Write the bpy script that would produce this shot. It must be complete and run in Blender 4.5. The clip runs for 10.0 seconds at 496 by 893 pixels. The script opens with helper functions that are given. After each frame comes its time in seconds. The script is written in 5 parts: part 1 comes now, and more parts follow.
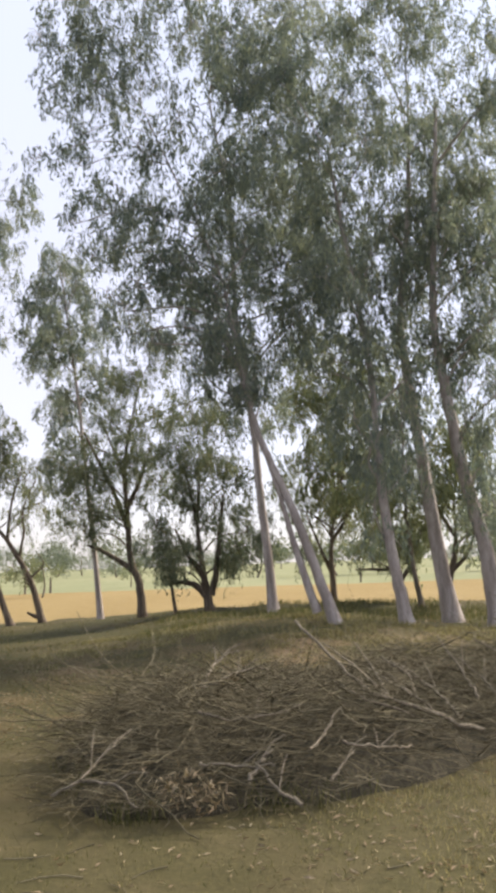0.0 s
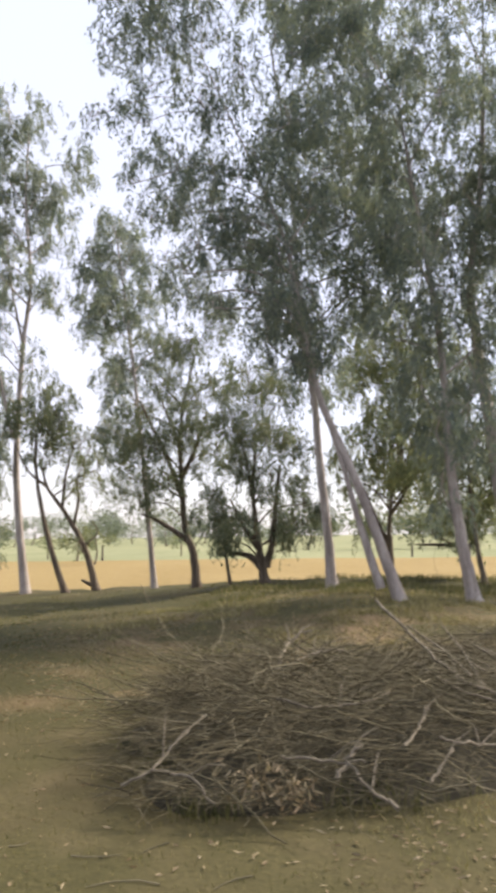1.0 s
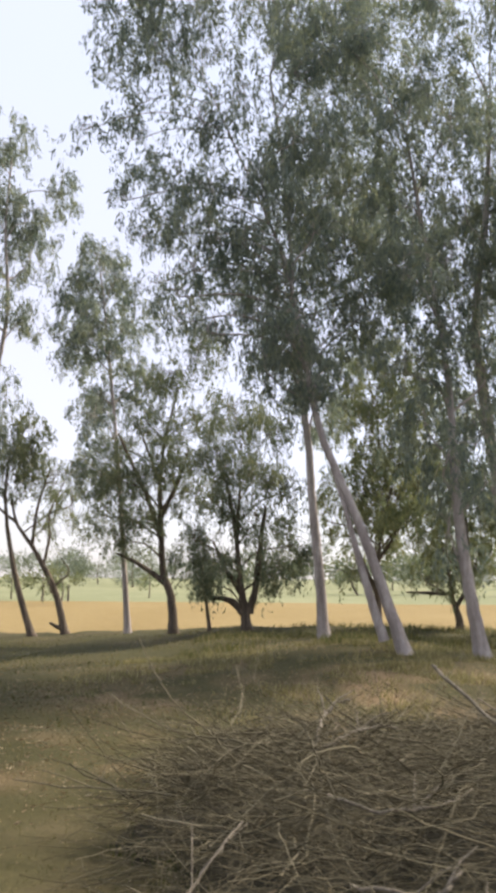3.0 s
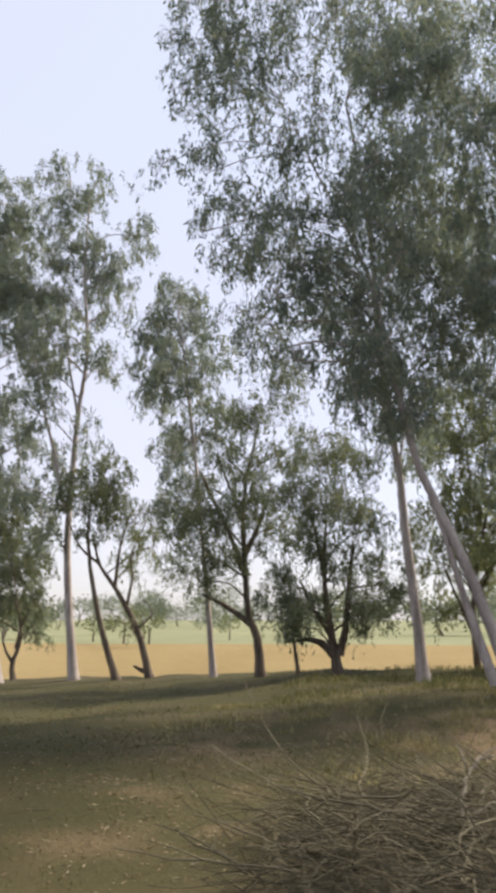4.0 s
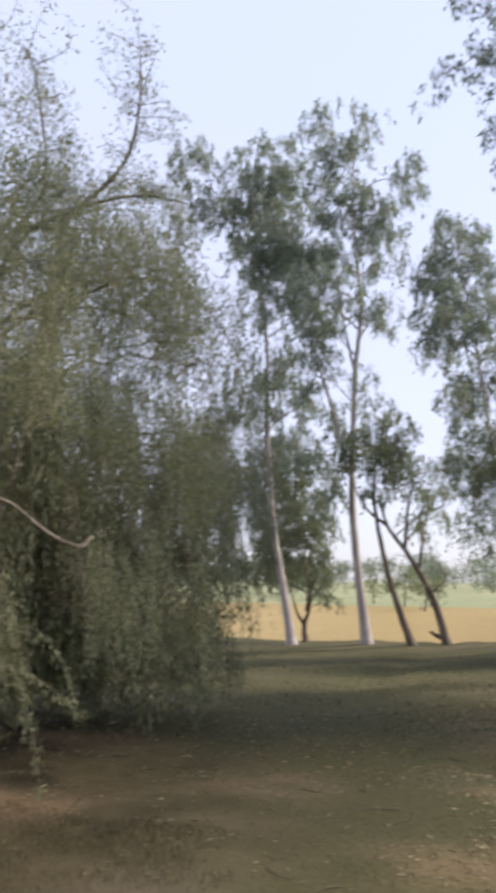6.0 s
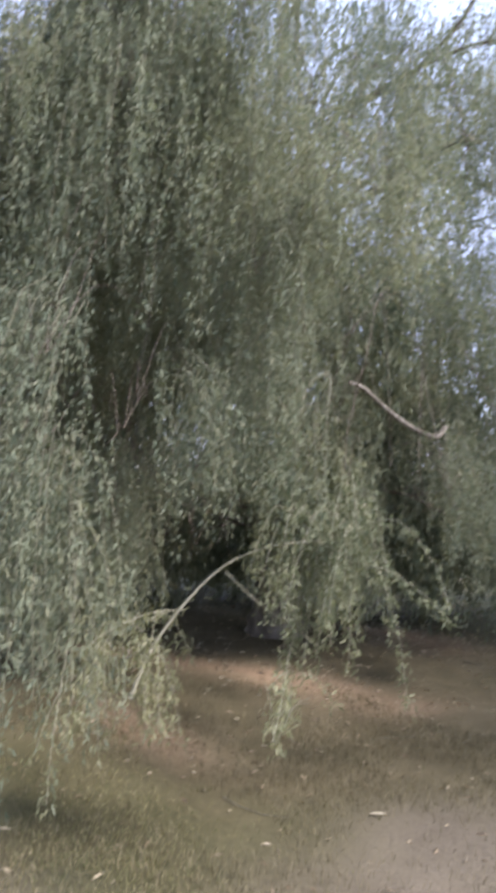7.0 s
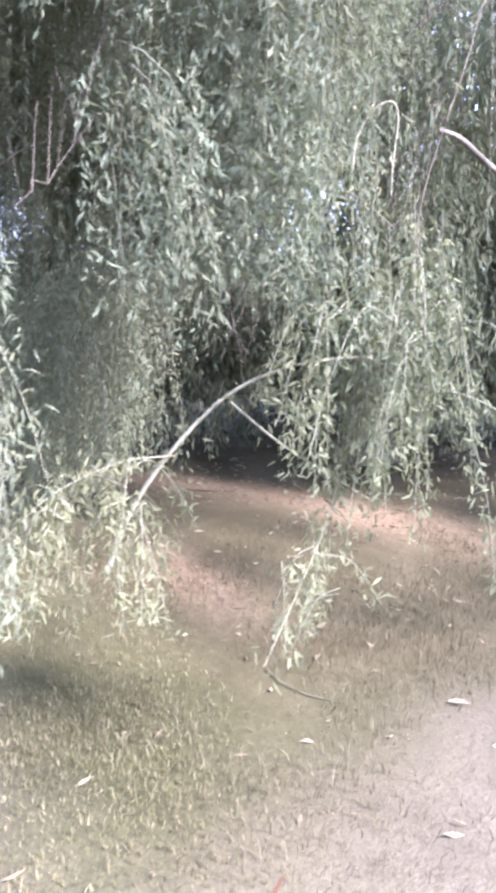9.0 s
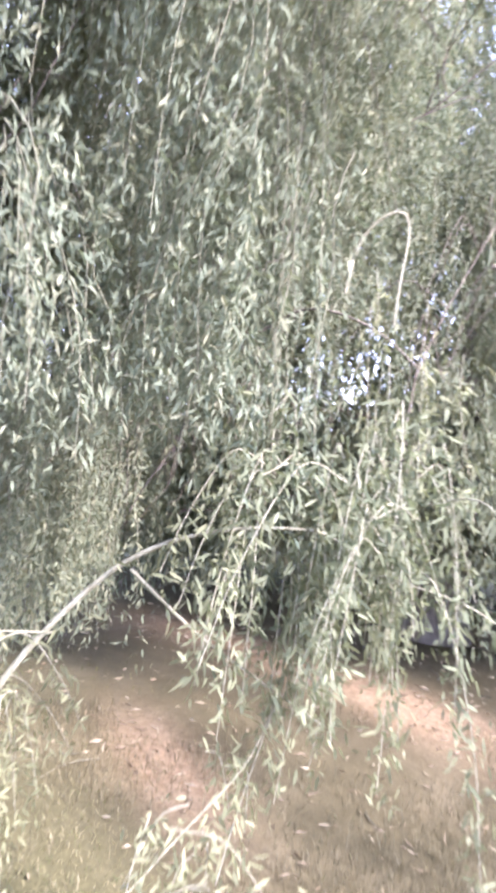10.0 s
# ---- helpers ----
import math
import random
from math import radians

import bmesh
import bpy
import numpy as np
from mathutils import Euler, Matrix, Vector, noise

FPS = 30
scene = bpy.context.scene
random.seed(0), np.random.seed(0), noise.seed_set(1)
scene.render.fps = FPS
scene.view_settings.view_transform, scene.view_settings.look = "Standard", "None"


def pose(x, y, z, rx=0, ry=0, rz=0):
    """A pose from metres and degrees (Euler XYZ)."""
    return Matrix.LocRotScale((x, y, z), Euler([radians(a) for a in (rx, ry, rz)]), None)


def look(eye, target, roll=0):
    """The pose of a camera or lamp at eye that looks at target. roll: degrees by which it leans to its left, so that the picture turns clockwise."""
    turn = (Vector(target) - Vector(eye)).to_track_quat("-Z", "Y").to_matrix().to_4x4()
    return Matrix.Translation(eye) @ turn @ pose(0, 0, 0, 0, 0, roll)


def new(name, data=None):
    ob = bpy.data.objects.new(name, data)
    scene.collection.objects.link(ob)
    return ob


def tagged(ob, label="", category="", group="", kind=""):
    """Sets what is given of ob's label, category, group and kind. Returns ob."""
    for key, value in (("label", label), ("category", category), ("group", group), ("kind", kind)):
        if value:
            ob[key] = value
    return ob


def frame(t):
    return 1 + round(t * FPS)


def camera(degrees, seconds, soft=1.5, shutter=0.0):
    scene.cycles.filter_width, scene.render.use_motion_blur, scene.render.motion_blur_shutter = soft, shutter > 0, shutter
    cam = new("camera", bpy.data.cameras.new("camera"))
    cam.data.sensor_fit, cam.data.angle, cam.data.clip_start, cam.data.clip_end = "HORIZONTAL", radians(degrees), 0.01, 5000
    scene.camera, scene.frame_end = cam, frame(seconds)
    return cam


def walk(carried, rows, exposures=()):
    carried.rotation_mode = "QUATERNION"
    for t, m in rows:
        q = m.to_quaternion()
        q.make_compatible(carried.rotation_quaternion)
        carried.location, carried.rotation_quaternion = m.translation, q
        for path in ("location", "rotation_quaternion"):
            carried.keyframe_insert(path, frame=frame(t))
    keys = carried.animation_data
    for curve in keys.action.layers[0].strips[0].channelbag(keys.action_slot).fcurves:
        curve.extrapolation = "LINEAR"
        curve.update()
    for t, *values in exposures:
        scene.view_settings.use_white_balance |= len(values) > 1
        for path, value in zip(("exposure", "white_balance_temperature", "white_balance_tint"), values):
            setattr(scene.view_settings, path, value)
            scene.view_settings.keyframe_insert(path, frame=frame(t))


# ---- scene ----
cam = camera(34.3, 10.0, soft=4.4, shutter=0.3)
EXPOSURES = [(0, 1.3, 7250, 13.5), (0.6, 1.48, 7250, 14), (1.0, 1.42, 7250, 13.5), (1.5, 1.1, 7150, 12.5), (2.2, 1.4, 7250, 13), (3.5, 1.22, 7150, 13), (5.2, 1.02, 7200, 13), (6.5, 1.52, 6080, 16.5), (7.0, 2.0, 5800, 18), (7.5, 2.65, 5700, 22), (8.0, 3.18, 5400, 26), (9.2, 3.32, 5250, 28), (9.6, 3.38, 5350, 28), (10, 3.46, 5500, 28)]
PATH = [
    (0, (-0.511, -0.650, 1.412), (-0.580, 3.308, 1.988), -1.9),
    (0.5, (-0.604, -0.418, 1.422), (-0.638, 3.550, 1.920), -0.5),
    (1, (-0.742, -0.173, 1.432), (-1.060, 3.790, 1.874), -0.7),
    (1.5, (-0.872, 0.069, 1.424), (-1.441, 3.997, 1.917), -1.6),
    (2, (-0.974, 0.315, 1.451), (-1.154, 4.269, 2.031), 0.4),
    (2.2, (-1.022, 0.418, 1.453), (-1.069, 4.374, 2.044), 0.7),
    (3.3, (-1.291, 0.983, 1.464), (-1.532, 4.908, 2.200), 0.3),
    (3.5, (-1.340, 1.086, 1.466), (-1.637, 4.992, 2.276), 0.2),
    (4, (-1.486, 1.389, 1.431), (-2.017, 5.263, 2.274), -0.0),
    (4.5, (-1.619, 1.726, 1.448), (-2.345, 5.575, 2.262), -0.8),
    (5, (-1.773, 1.991, 1.452), (-2.446, 5.852, 2.252), -0.5),
    (5.2, (-1.876, 2.062, 1.455), (-2.647, 5.907, 2.243), -0.3),
    (6.3, (-2.443, 2.451, 1.473), (-4.656, 5.734, 2.041), 1.0),
    (6.5, (-2.541, 2.526, 1.449), (-5.019, 5.629, 1.932), 1.5),
    (7, (-2.739, 2.657, 1.416), (-5.790, 5.240, 1.558), 2.4),
    (7.4, (-2.833, 2.747, 1.330), (-6.082, 5.061, 1.033), 3.8),
    (7.5, (-2.854, 2.811, 1.326), (-6.096, 5.120, 0.931), 4.1),
    (7.7, (-2.960, 2.960, 1.363), (-5.974, 5.507, 0.709), 3.4),
    (7.9, (-3.006, 3.034, 1.379), (-6.312, 5.183, 0.703), 1.7),
    (8, (-3.030, 3.069, 1.380), (-6.354, 5.201, 0.742), 1.4),
    (8.4, (-3.112, 3.205, 1.348), (-6.410, 5.357, 0.642), 1.2),
    (8.5, (-3.135, 3.240, 1.349), (-6.432, 5.385, 0.625), 1.2),
    (8.8, (-3.253, 3.356, 1.347), (-6.566, 5.476, 0.619), 0.8),
    (9, (-3.282, 3.458, 1.352), (-6.604, 5.545, 0.568), 0.7),
    (9.2, (-3.306, 3.562, 1.377), (-6.688, 5.610, 0.773), 1.4),
    (9.5, (-3.405, 3.652, 1.351), (-6.707, 5.902, 1.172), 2.1),
    (9.8, (-3.396, 3.908, 1.392), (-6.981, 5.672, 1.209), 3.6),
    (10, (-3.561, 4.045, 1.364), (-7.212, 5.673, 1.239), 6.3),
]
walk(cam, [(t, look(e, g, r)) for t, e, g, r in PATH], EXPOSURES)

# ---- world, sun and exposure ----
SUN_AZ, SUN_EL = radians(60), radians(41)
sun_dir = Vector((math.sin(SUN_AZ) * math.cos(SUN_EL), math.cos(SUN_AZ) * math.cos(SUN_EL), math.sin(SUN_EL)))
world = bpy.data.worlds.new("sky")
scene.world = world
world.use_nodes = True
wn = world.node_tree.nodes
sky = wn.new("ShaderNodeTexSky")
sky.sky_type, sky.sun_disc, sky.sun_elevation, sky.sun_rotation = "NISHITA", False, SUN_EL, SUN_AZ
sky.air_density, sky.dust_density, sky.ozone_density = 1.0, 1.6, 1.5
wn["Background"].inputs["Strength"].default_value = 0.14
thin = wn.new("ShaderNodeMix")
thin.data_type, thin.blend_type = "RGBA", "MULTIPLY"
thin.inputs[0].default_value = 1.0
thin.inputs[7].default_value = (0.10, 0.15, 0.24, 1)
haze = wn.new("ShaderNodeMix")
haze.data_type, haze.blend_type = "RGBA", "ADD"
haze.inputs[0].default_value = 1.0
way = wn.new("ShaderNodeTexCoord")
split = wn.new("ShaderNodeSeparateXYZ")
tone = wn.new("ShaderNodeValToRGB")
tone.color_ramp.elements[0].position, tone.color_ramp.elements[0].color = 0.0, (2.42, 2.34, 2.40, 1)
tone.color_ramp.elements[1].position, tone.color_ramp.elements[1].color = 0.55, (2.22, 2.44, 2.86, 1)
world.node_tree.links.new(way.outputs["Generated"], split.inputs[0])
world.node_tree.links.new(split.outputs["Z"], tone.inputs["Fac"])
world.node_tree.links.new(tone.outputs[0], haze.inputs[7])
world.node_tree.links.new(sky.outputs[0], thin.inputs[6])
world.node_tree.links.new(thin.outputs[2], haze.inputs[6])
world.node_tree.links.new(haze.outputs[2], wn["Background"].inputs["Color"])
sun = new("sun", bpy.data.lights.new("sun", "SUN"))
sun.data.energy, sun.data.angle, sun.data.color = 2.9, radians(9.0), (1.0, 0.93, 0.82)
sun.matrix_world = look(tuple(sun_dir * 60), (0, 0, 0))


# ---- materials ----
def material(name, rough=0.8, spec=0.3):
    m = bpy.data.materials.new(name)
    m.use_nodes = True
    b = m.node_tree.nodes["Principled BSDF"]
    b.inputs["Roughness"].default_value = rough
    b.inputs["Specular IOR Level"].default_value = spec
    return m, m.node_tree.nodes, m.node_tree.links, b


def noise_node(ns, ls, scale, detail=4.0, rough=0.6, vec=None, dist=0.0):
    n = ns.new("ShaderNodeTexNoise")
    n.inputs["Scale"].default_value, n.inputs["Detail"].default_value = scale, detail
    n.inputs["Roughness"].default_value, n.inputs["Distortion"].default_value = rough, dist
    if vec is not None:
        ls.new(vec, n.inputs["Vector"])
    return n


def ramp(ns, ls, source, stops):
    r = ns.new("ShaderNodeValToRGB")
    e = r.color_ramp.elements
    while len(e) < len(stops):
        e.new(0.5)
    for s, (at, c) in zip(e, stops):
        s.position, s.color = at, (*c, 1)
    ls.new(source, r.inputs["Fac"])
    return r


def mix(ns, ls, fac, a, b, kind="MIX"):
    m = ns.new("ShaderNodeMix")
    m.data_type, m.blend_type = "RGBA", kind
    if isinstance(fac, float):
        m.inputs[0].default_value = fac
    else:
        ls.new(fac, m.inputs[0])
    for i, v in ((6, a), (7, b)):
        if isinstance(v, tuple):
            m.inputs[i].default_value = (*v, 1)
        else:
            ls.new(v, m.inputs[i])
    return m.outputs[2]


def bump(ns, ls, b, source, strength, distance):
    n = ns.new("ShaderNodeBump")
    n.inputs["Strength"].default_value, n.inputs["Distance"].default_value = strength, distance
    ls.new(source, n.inputs["Height"])
    ls.new(n.outputs[0], b.inputs["Normal"])


def place(ns):
    return ns.new("ShaderNodeTexCoord").outputs["Object"]


def stretched(ns, ls, scale):
    m = ns.new("ShaderNodeMapping")
    m.inputs["Scale"].default_value = scale
    ls.new(place(ns), m.inputs["Vector"])
    return m.outputs[0]


def foliage(name, stops, through_light=0.35, rough=0.6):
    """Leaves: a colour of its own for every leaf, some light shining through."""
    m, ns, ls, b = material(name, rough, 0.22)
    geo = ns.new("ShaderNodeNewGeometry")
    leaf = ramp(ns, ls, geo.outputs["Random Per Island"], stops)
    patch = noise_node(ns, ls, 0.9, 2.0, vec=place(ns))
    shade = ramp(ns, ls, patch.outputs["Fac"], [(0.3, (0.75, 0.8, 0.75)), (0.7, (1.2, 1.15, 1.0))])
    col = mix(ns, ls, 1.0, leaf.outputs[0], shade.outputs[0], "MULTIPLY")
    ls.new(col, b.inputs["Base Color"])
    t = ns.new("ShaderNodeBsdfTranslucent")
    ls.new(mix(ns, ls, 1.0, col, (1.18, 1.24, 1.0), "MULTIPLY"), t.inputs["Color"])
    s = ns.new("ShaderNodeMixShader")
    s.inputs[0].default_value = through_light
    ls.new(b.outputs[0], s.inputs[1])
    ls.new(t.outputs[0], s.inputs[2])
    ls.new(s.outputs[0], ns["Material Output"].inputs["Surface"])
    return m


def bark(name, light, dark, patch, scale=1.0):
    m, ns, ls, b = material(name, 0.85, 0.2)
    v = stretched(ns, ls, (6 * scale, 6 * scale, 1.1 * scale))
    big = noise_node(ns, ls, 1.0, 5.0, 0.65, v, 0.6)
    fine = noise_node(ns, ls, 9.0, 5.0, 0.7, v)
    base = ramp(ns, ls, big.outputs["Fac"], [(0.32, dark), (0.5, patch), (0.66, light)])
    grain = ramp(ns, ls, fine.outputs["Fac"], [(0.3, (0.72, 0.7, 0.68)), (0.7, (1.1, 1.1, 1.1))])
    ls.new(mix(ns, ls, 1.0, base.outputs[0], grain.outputs[0], "MULTIPLY"), b.inputs["Base Color"])
    bump(ns, ls, b, fine.outputs["Fac"], 0.6, 0.02)
    return m


# grey-green gum leaves, lightened and blued: haze is mixed into their colour
HAZED_GUM_LEAF = foliage("hazed_gum_leaf", [(0.0, (0.140, 0.172, 0.177)), (0.45, (0.186, 0.218, 0.216)), (0.8, (0.235, 0.260, 0.230)), (1.0, (0.30, 0.30, 0.225))], 0.5)
DARK_LEAF = foliage("dark_leaf", [(0.0, (0.108, 0.130, 0.106)), (0.6, (0.148, 0.170, 0.130)), (1.0, (0.21, 0.21, 0.138))], 0.48)
OLIVE_LEAF = foliage("olive_leaf", [(0.0, (0.140, 0.165, 0.115)), (0.6, (0.188, 0.208, 0.135)), (1.0, (0.25, 0.25, 0.15))], 0.48)
DROOP_LEAF = foliage("drooping_leaf", [(0.0, (0.128, 0.142, 0.100)), (0.4, (0.165, 0.178, 0.126)), (0.8, (0.20, 0.205, 0.145)), (1.0, (0.26, 0.245, 0.17))], 0.38, 0.8)
# leaves of the far belt: pale grey-green with the distance haze in the colour
HAZED_FAR_LEAF = foliage("hazed_far_leaf", [(0.0, (0.175, 0.205, 0.175)), (1.0, (0.245, 0.27, 0.215))], 0.2, 0.8)
GRASS_LEAF = foliage("grass_blade", [(0.0, (0.075, 0.080, 0.034)), (0.5, (0.118, 0.116, 0.052)), (0.8, (0.18, 0.158, 0.083)), (1.0, (0.30, 0.255, 0.155))], 0.35, 0.7)
BROWN_GRASS = foliage("brown_grass_blade", [(0.0, (0.075, 0.064, 0.038)), (0.6, (0.14, 0.115, 0.070)), (1.0, (0.24, 0.20, 0.135))], 0.3, 0.7)
# path grass, green to dry straw; its pale end includes the sunlit tone
GREEN_GRASS = foliage("green_grass_blade", [(0.0, (0.105, 0.115, 0.048)), (0.35, (0.19, 0.17, 0.095)), (1.0, (0.38, 0.32, 0.215))], 0.4, 0.7)
WEED_LEAF = foliage("weed_blade", [(0.0, (0.045, 0.052, 0.020)), (0.6, (0.085, 0.090, 0.036)), (1.0, (0.17, 0.155, 0.078))], 0.35, 0.7)
# paler, yellower copy of the drooping leaf, with sunlight put into the colour
SUNLIT_SHOOT_LEAF = foliage("sunlit_shoot_leaf", [(0.0, (0.165, 0.17, 0.105)), (0.6, (0.215, 0.212, 0.132)), (1.0, (0.28, 0.265, 0.172))], 0.4, 0.8)
DRY_LEAF = foliage("dry_leaf", [(0.0, (0.16, 0.115, 0.075)), (0.6, (0.27, 0.205, 0.145)), (1.0, (0.38, 0.315, 0.23))], 0.2, 0.65)
PALE_BARK = bark("pale_bark", (0.50, 0.455, 0.42), (0.24, 0.205, 0.185), (0.38, 0.335, 0.31))
BROWN_BARK = bark("brown_bark", (0.22, 0.175, 0.13), (0.075, 0.06, 0.047), (0.135, 0.108, 0.083), 1.6)
GREY_BARK = bark("grey_bark", (0.26, 0.225, 0.18), (0.09, 0.075, 0.058), (0.16, 0.135, 0.105), 1.3)
TWIG_BARK = bark("twig_bark", (0.30, 0.26, 0.20), (0.13, 0.112, 0.085), (0.21, 0.182, 0.138), 3.0)
GREEN_TWIG = bark("green_twig_bark", (0.42, 0.39, 0.28), (0.22, 0.20, 0.13), (0.33, 0.305, 0.21), 3.0)
STALK = bark("hanging_stalk_bark", (0.24, 0.23, 0.15), (0.12, 0.115, 0.075), (0.18, 0.17, 0.11), 3.0)


def dead_twig_material():
    m, ns, ls, b = material("dead_twig", 0.85, 0.2)
    geo = ns.new("ShaderNodeNewGeometry")
    r = ramp(ns, ls, geo.outputs["Random Per Island"], [(0.0, (0.076, 0.068, 0.043)), (0.5, (0.124, 0.111, 0.071)), (0.88, (0.172, 0.153, 0.100)), (1.0, (0.26, 0.232, 0.16))])
    n = noise_node(ns, ls, 40.0, 3.0, vec=place(ns))
    g = ramp(ns, ls, n.outputs["Fac"], [(0.3, (0.7, 0.7, 0.7)), (0.7, (1.15, 1.1, 1.05))])
    ls.new(mix(ns, ls, 1.0, r.outputs[0], g.outputs[0], "MULTIPLY"), b.inputs["Base Color"])
    return m


def yard_material():
    """Trodden earth with thin, half-dry grass, pale sandy patches and one painted sunlit."""
    m, ns, ls, b = material("yard_earth", 0.95, 0.15)
    v = place(ns)
    wide = noise_node(ns, ls, 0.35, 4.0, 0.6, v, 0.4)
    mid = noise_node(ns, ls, 2.2, 5.0, 0.65, v, 0.3)
    fine = noise_node(ns, ls, 28.0, 5.0, 0.7, v)
    grit = noise_node(ns, ls, 140.0, 3.0, 0.7, v)
    earth = ramp(ns, ls, mid.outputs["Fac"], [(0.28, (0.064, 0.053, 0.027)), (0.5, (0.096, 0.079, 0.042)), (0.72, (0.142, 0.115, 0.066))])
    green = ramp(ns, ls, fine.outputs["Fac"], [(0.3, (0.043, 0.042, 0.018)), (0.55, (0.068, 0.065, 0.027)), (0.75, (0.112, 0.099, 0.047))])
    cover = ramp(ns, ls, wide.outputs["Fac"], [(0.28, (0, 0, 0)), (0.52, (1, 1, 1))])
    worn = ns.new("ShaderNodeAttribute")
    worn.attribute_name = "worn"
    less = ns.new("ShaderNodeMath")
    less.operation, less.use_clamp = "SUBTRACT", True
    ls.new(cover.outputs[0], less.inputs[0])
    ls.new(worn.outputs["Fac"], less.inputs[1])
    col = mix(ns, ls, less.outputs[0], earth.outputs[0], green.outputs[0])
    sand = ramp(ns, ls, mid.outputs["Fac"], [(0.3, (0.106, 0.086, 0.060)), (0.7, (0.158, 0.130, 0.094))])
    bare = ns.new("ShaderNodeAttribute")
    bare.attribute_name = "bare"
    col = mix(ns, ls, bare.outputs["Fac"], col, sand.outputs[0])
    litter = ns.new("ShaderNodeAttribute")
    litter.attribute_name = "litter"
    strewn = ramp(ns, ls, fine.outputs["Fac"], [(0.35, (0.20, 0.135, 0.078)), (0.65, (0.35, 0.25, 0.155))])
    col = mix(ns, ls, litter.outputs["Fac"], col, strewn.outputs[0])
    g = ramp(ns, ls, grit.outputs["Fac"], [(0.3, (0.7, 0.68, 0.66)), (0.7, (1.25, 1.22, 1.2))])
    ls.new(mix(ns, ls, 1.0, col, g.outputs[0], "MULTIPLY"), b.inputs["Base Color"])
    bump(ns, ls, b, fine.outputs["Fac"], 0.5, 0.03)
    return m


def field_material(name, a, bb, c, scale):
    m, ns, ls, b = material(name, 0.95, 0.1)
    big = noise_node(ns, ls, 0.05, 4.0, 0.6, stretched(ns, ls, (1.0, 0.35, 1.0)), 0.5)
    rows = noise_node(ns, ls, scale, 4.0, 0.7, stretched(ns, ls, (0.5, 2.0, 1.0)))
    base = ramp(ns, ls, big.outputs["Fac"], [(0.3, a), (0.5, bb), (0.7, c)])
    g = ramp(ns, ls, rows.outputs["Fac"], [(0.3, (0.82, 0.80, 0.76)), (0.7, (1.12, 1.12, 1.1))])
    ls.new(mix(ns, ls, 1.0, base.outputs[0], g.outputs[0], "MULTIPLY"), b.inputs["Base Color"])
    bump(ns, ls, b, rows.outputs["Fac"], 0.5, 0.15)
    return m


DEAD_TWIG = dead_twig_material()
HEAP_SHADE = bark("heap_shade", (0.085, 0.075, 0.048), (0.030, 0.027, 0.018), (0.052, 0.046, 0.029), 4.0)
YARD = yard_material()
WHEAT = field_material("ripe_wheat", (0.235, 0.172, 0.076), (0.27, 0.202, 0.094), (0.305, 0.232, 0.115), 3.0)
GREEN_FIELD = field_material("green_crop", (0.195, 0.21, 0.118), (0.235, 0.248, 0.142), (0.29, 0.285, 0.17), 1.0)


# ---- mesh tools ----
rng = np.random.default_rng(7)


class Geo:
    """Gathers arrays of corners and faces, and makes one mesh of them."""

    def __init__(self):
        self.v, self.f, self.n = [], [], 0

    def add(self, verts, faces):
        self.v.append(np.asarray(verts, float).reshape(-1, 3))
        self.f.append(np.asarray(faces, int) + self.n)
        self.n += len(self.v[-1])

    def mesh(self, name, mat, smooth=True, origin=(0, 0, 0)):
        me = bpy.data.meshes.new(name)
        v = np.concatenate(self.v) - np.array(origin)
        me.vertices.add(len(v))
        me.vertices.foreach_set("co", v.ravel())
        loops = np.concatenate([f.ravel() for f in self.f])
        sizes = np.concatenate([np.full(len(f), f.shape[1]) for f in self.f])
        me.loops.add(len(loops))
        me.loops.foreach_set("vertex_index", loops)
        me.polygons.add(len(sizes))
        me.polygons.foreach_set("loop_start", np.concatenate(([0], np.cumsum(sizes)[:-1])))
        me.polygons.foreach_set("use_smooth", np.full(len(sizes), smooth))
        me.update(calc_edges=True)
        me.validate()
        for x in mat if isinstance(mat, list) else [mat]:
            me.materials.append(x)
        return me


def part(name, geo, mat, parent, label="", kind="", smooth=True):
    ob = new(name, geo.mesh(name, mat, smooth, parent.matrix_world.translation))
    ob.parent = parent
    return tagged(ob, label, kind=kind)


def thing(name, origin, label, category, group="", kind=""):
    ob = new(name)
    ob.location = origin
    ob.matrix_world = Matrix.Translation(origin)
    return tagged(ob, label, category, group, kind)


def curve(points, steps):
    """A smooth line through the points (Catmull-Rom)."""
    p = np.asarray(points, float)
    p = np.vstack([2 * p[0] - p[1], p, 2 * p[-1] - p[-2]])
    out = []
    for i in range(1, len(p) - 2):
        t = np.linspace(0, 1, steps, endpoint=False)[:, None]
        a, b, c, d = p[i - 1:i + 3]
        out.append(0.5 * (2 * b + (c - a) * t + (2 * a - 5 * b + 4 * c - d) * t ** 2 + (3 * b - a - 3 * c + d) * t ** 3))
    return np.vstack(out + [p[-2:-1]])


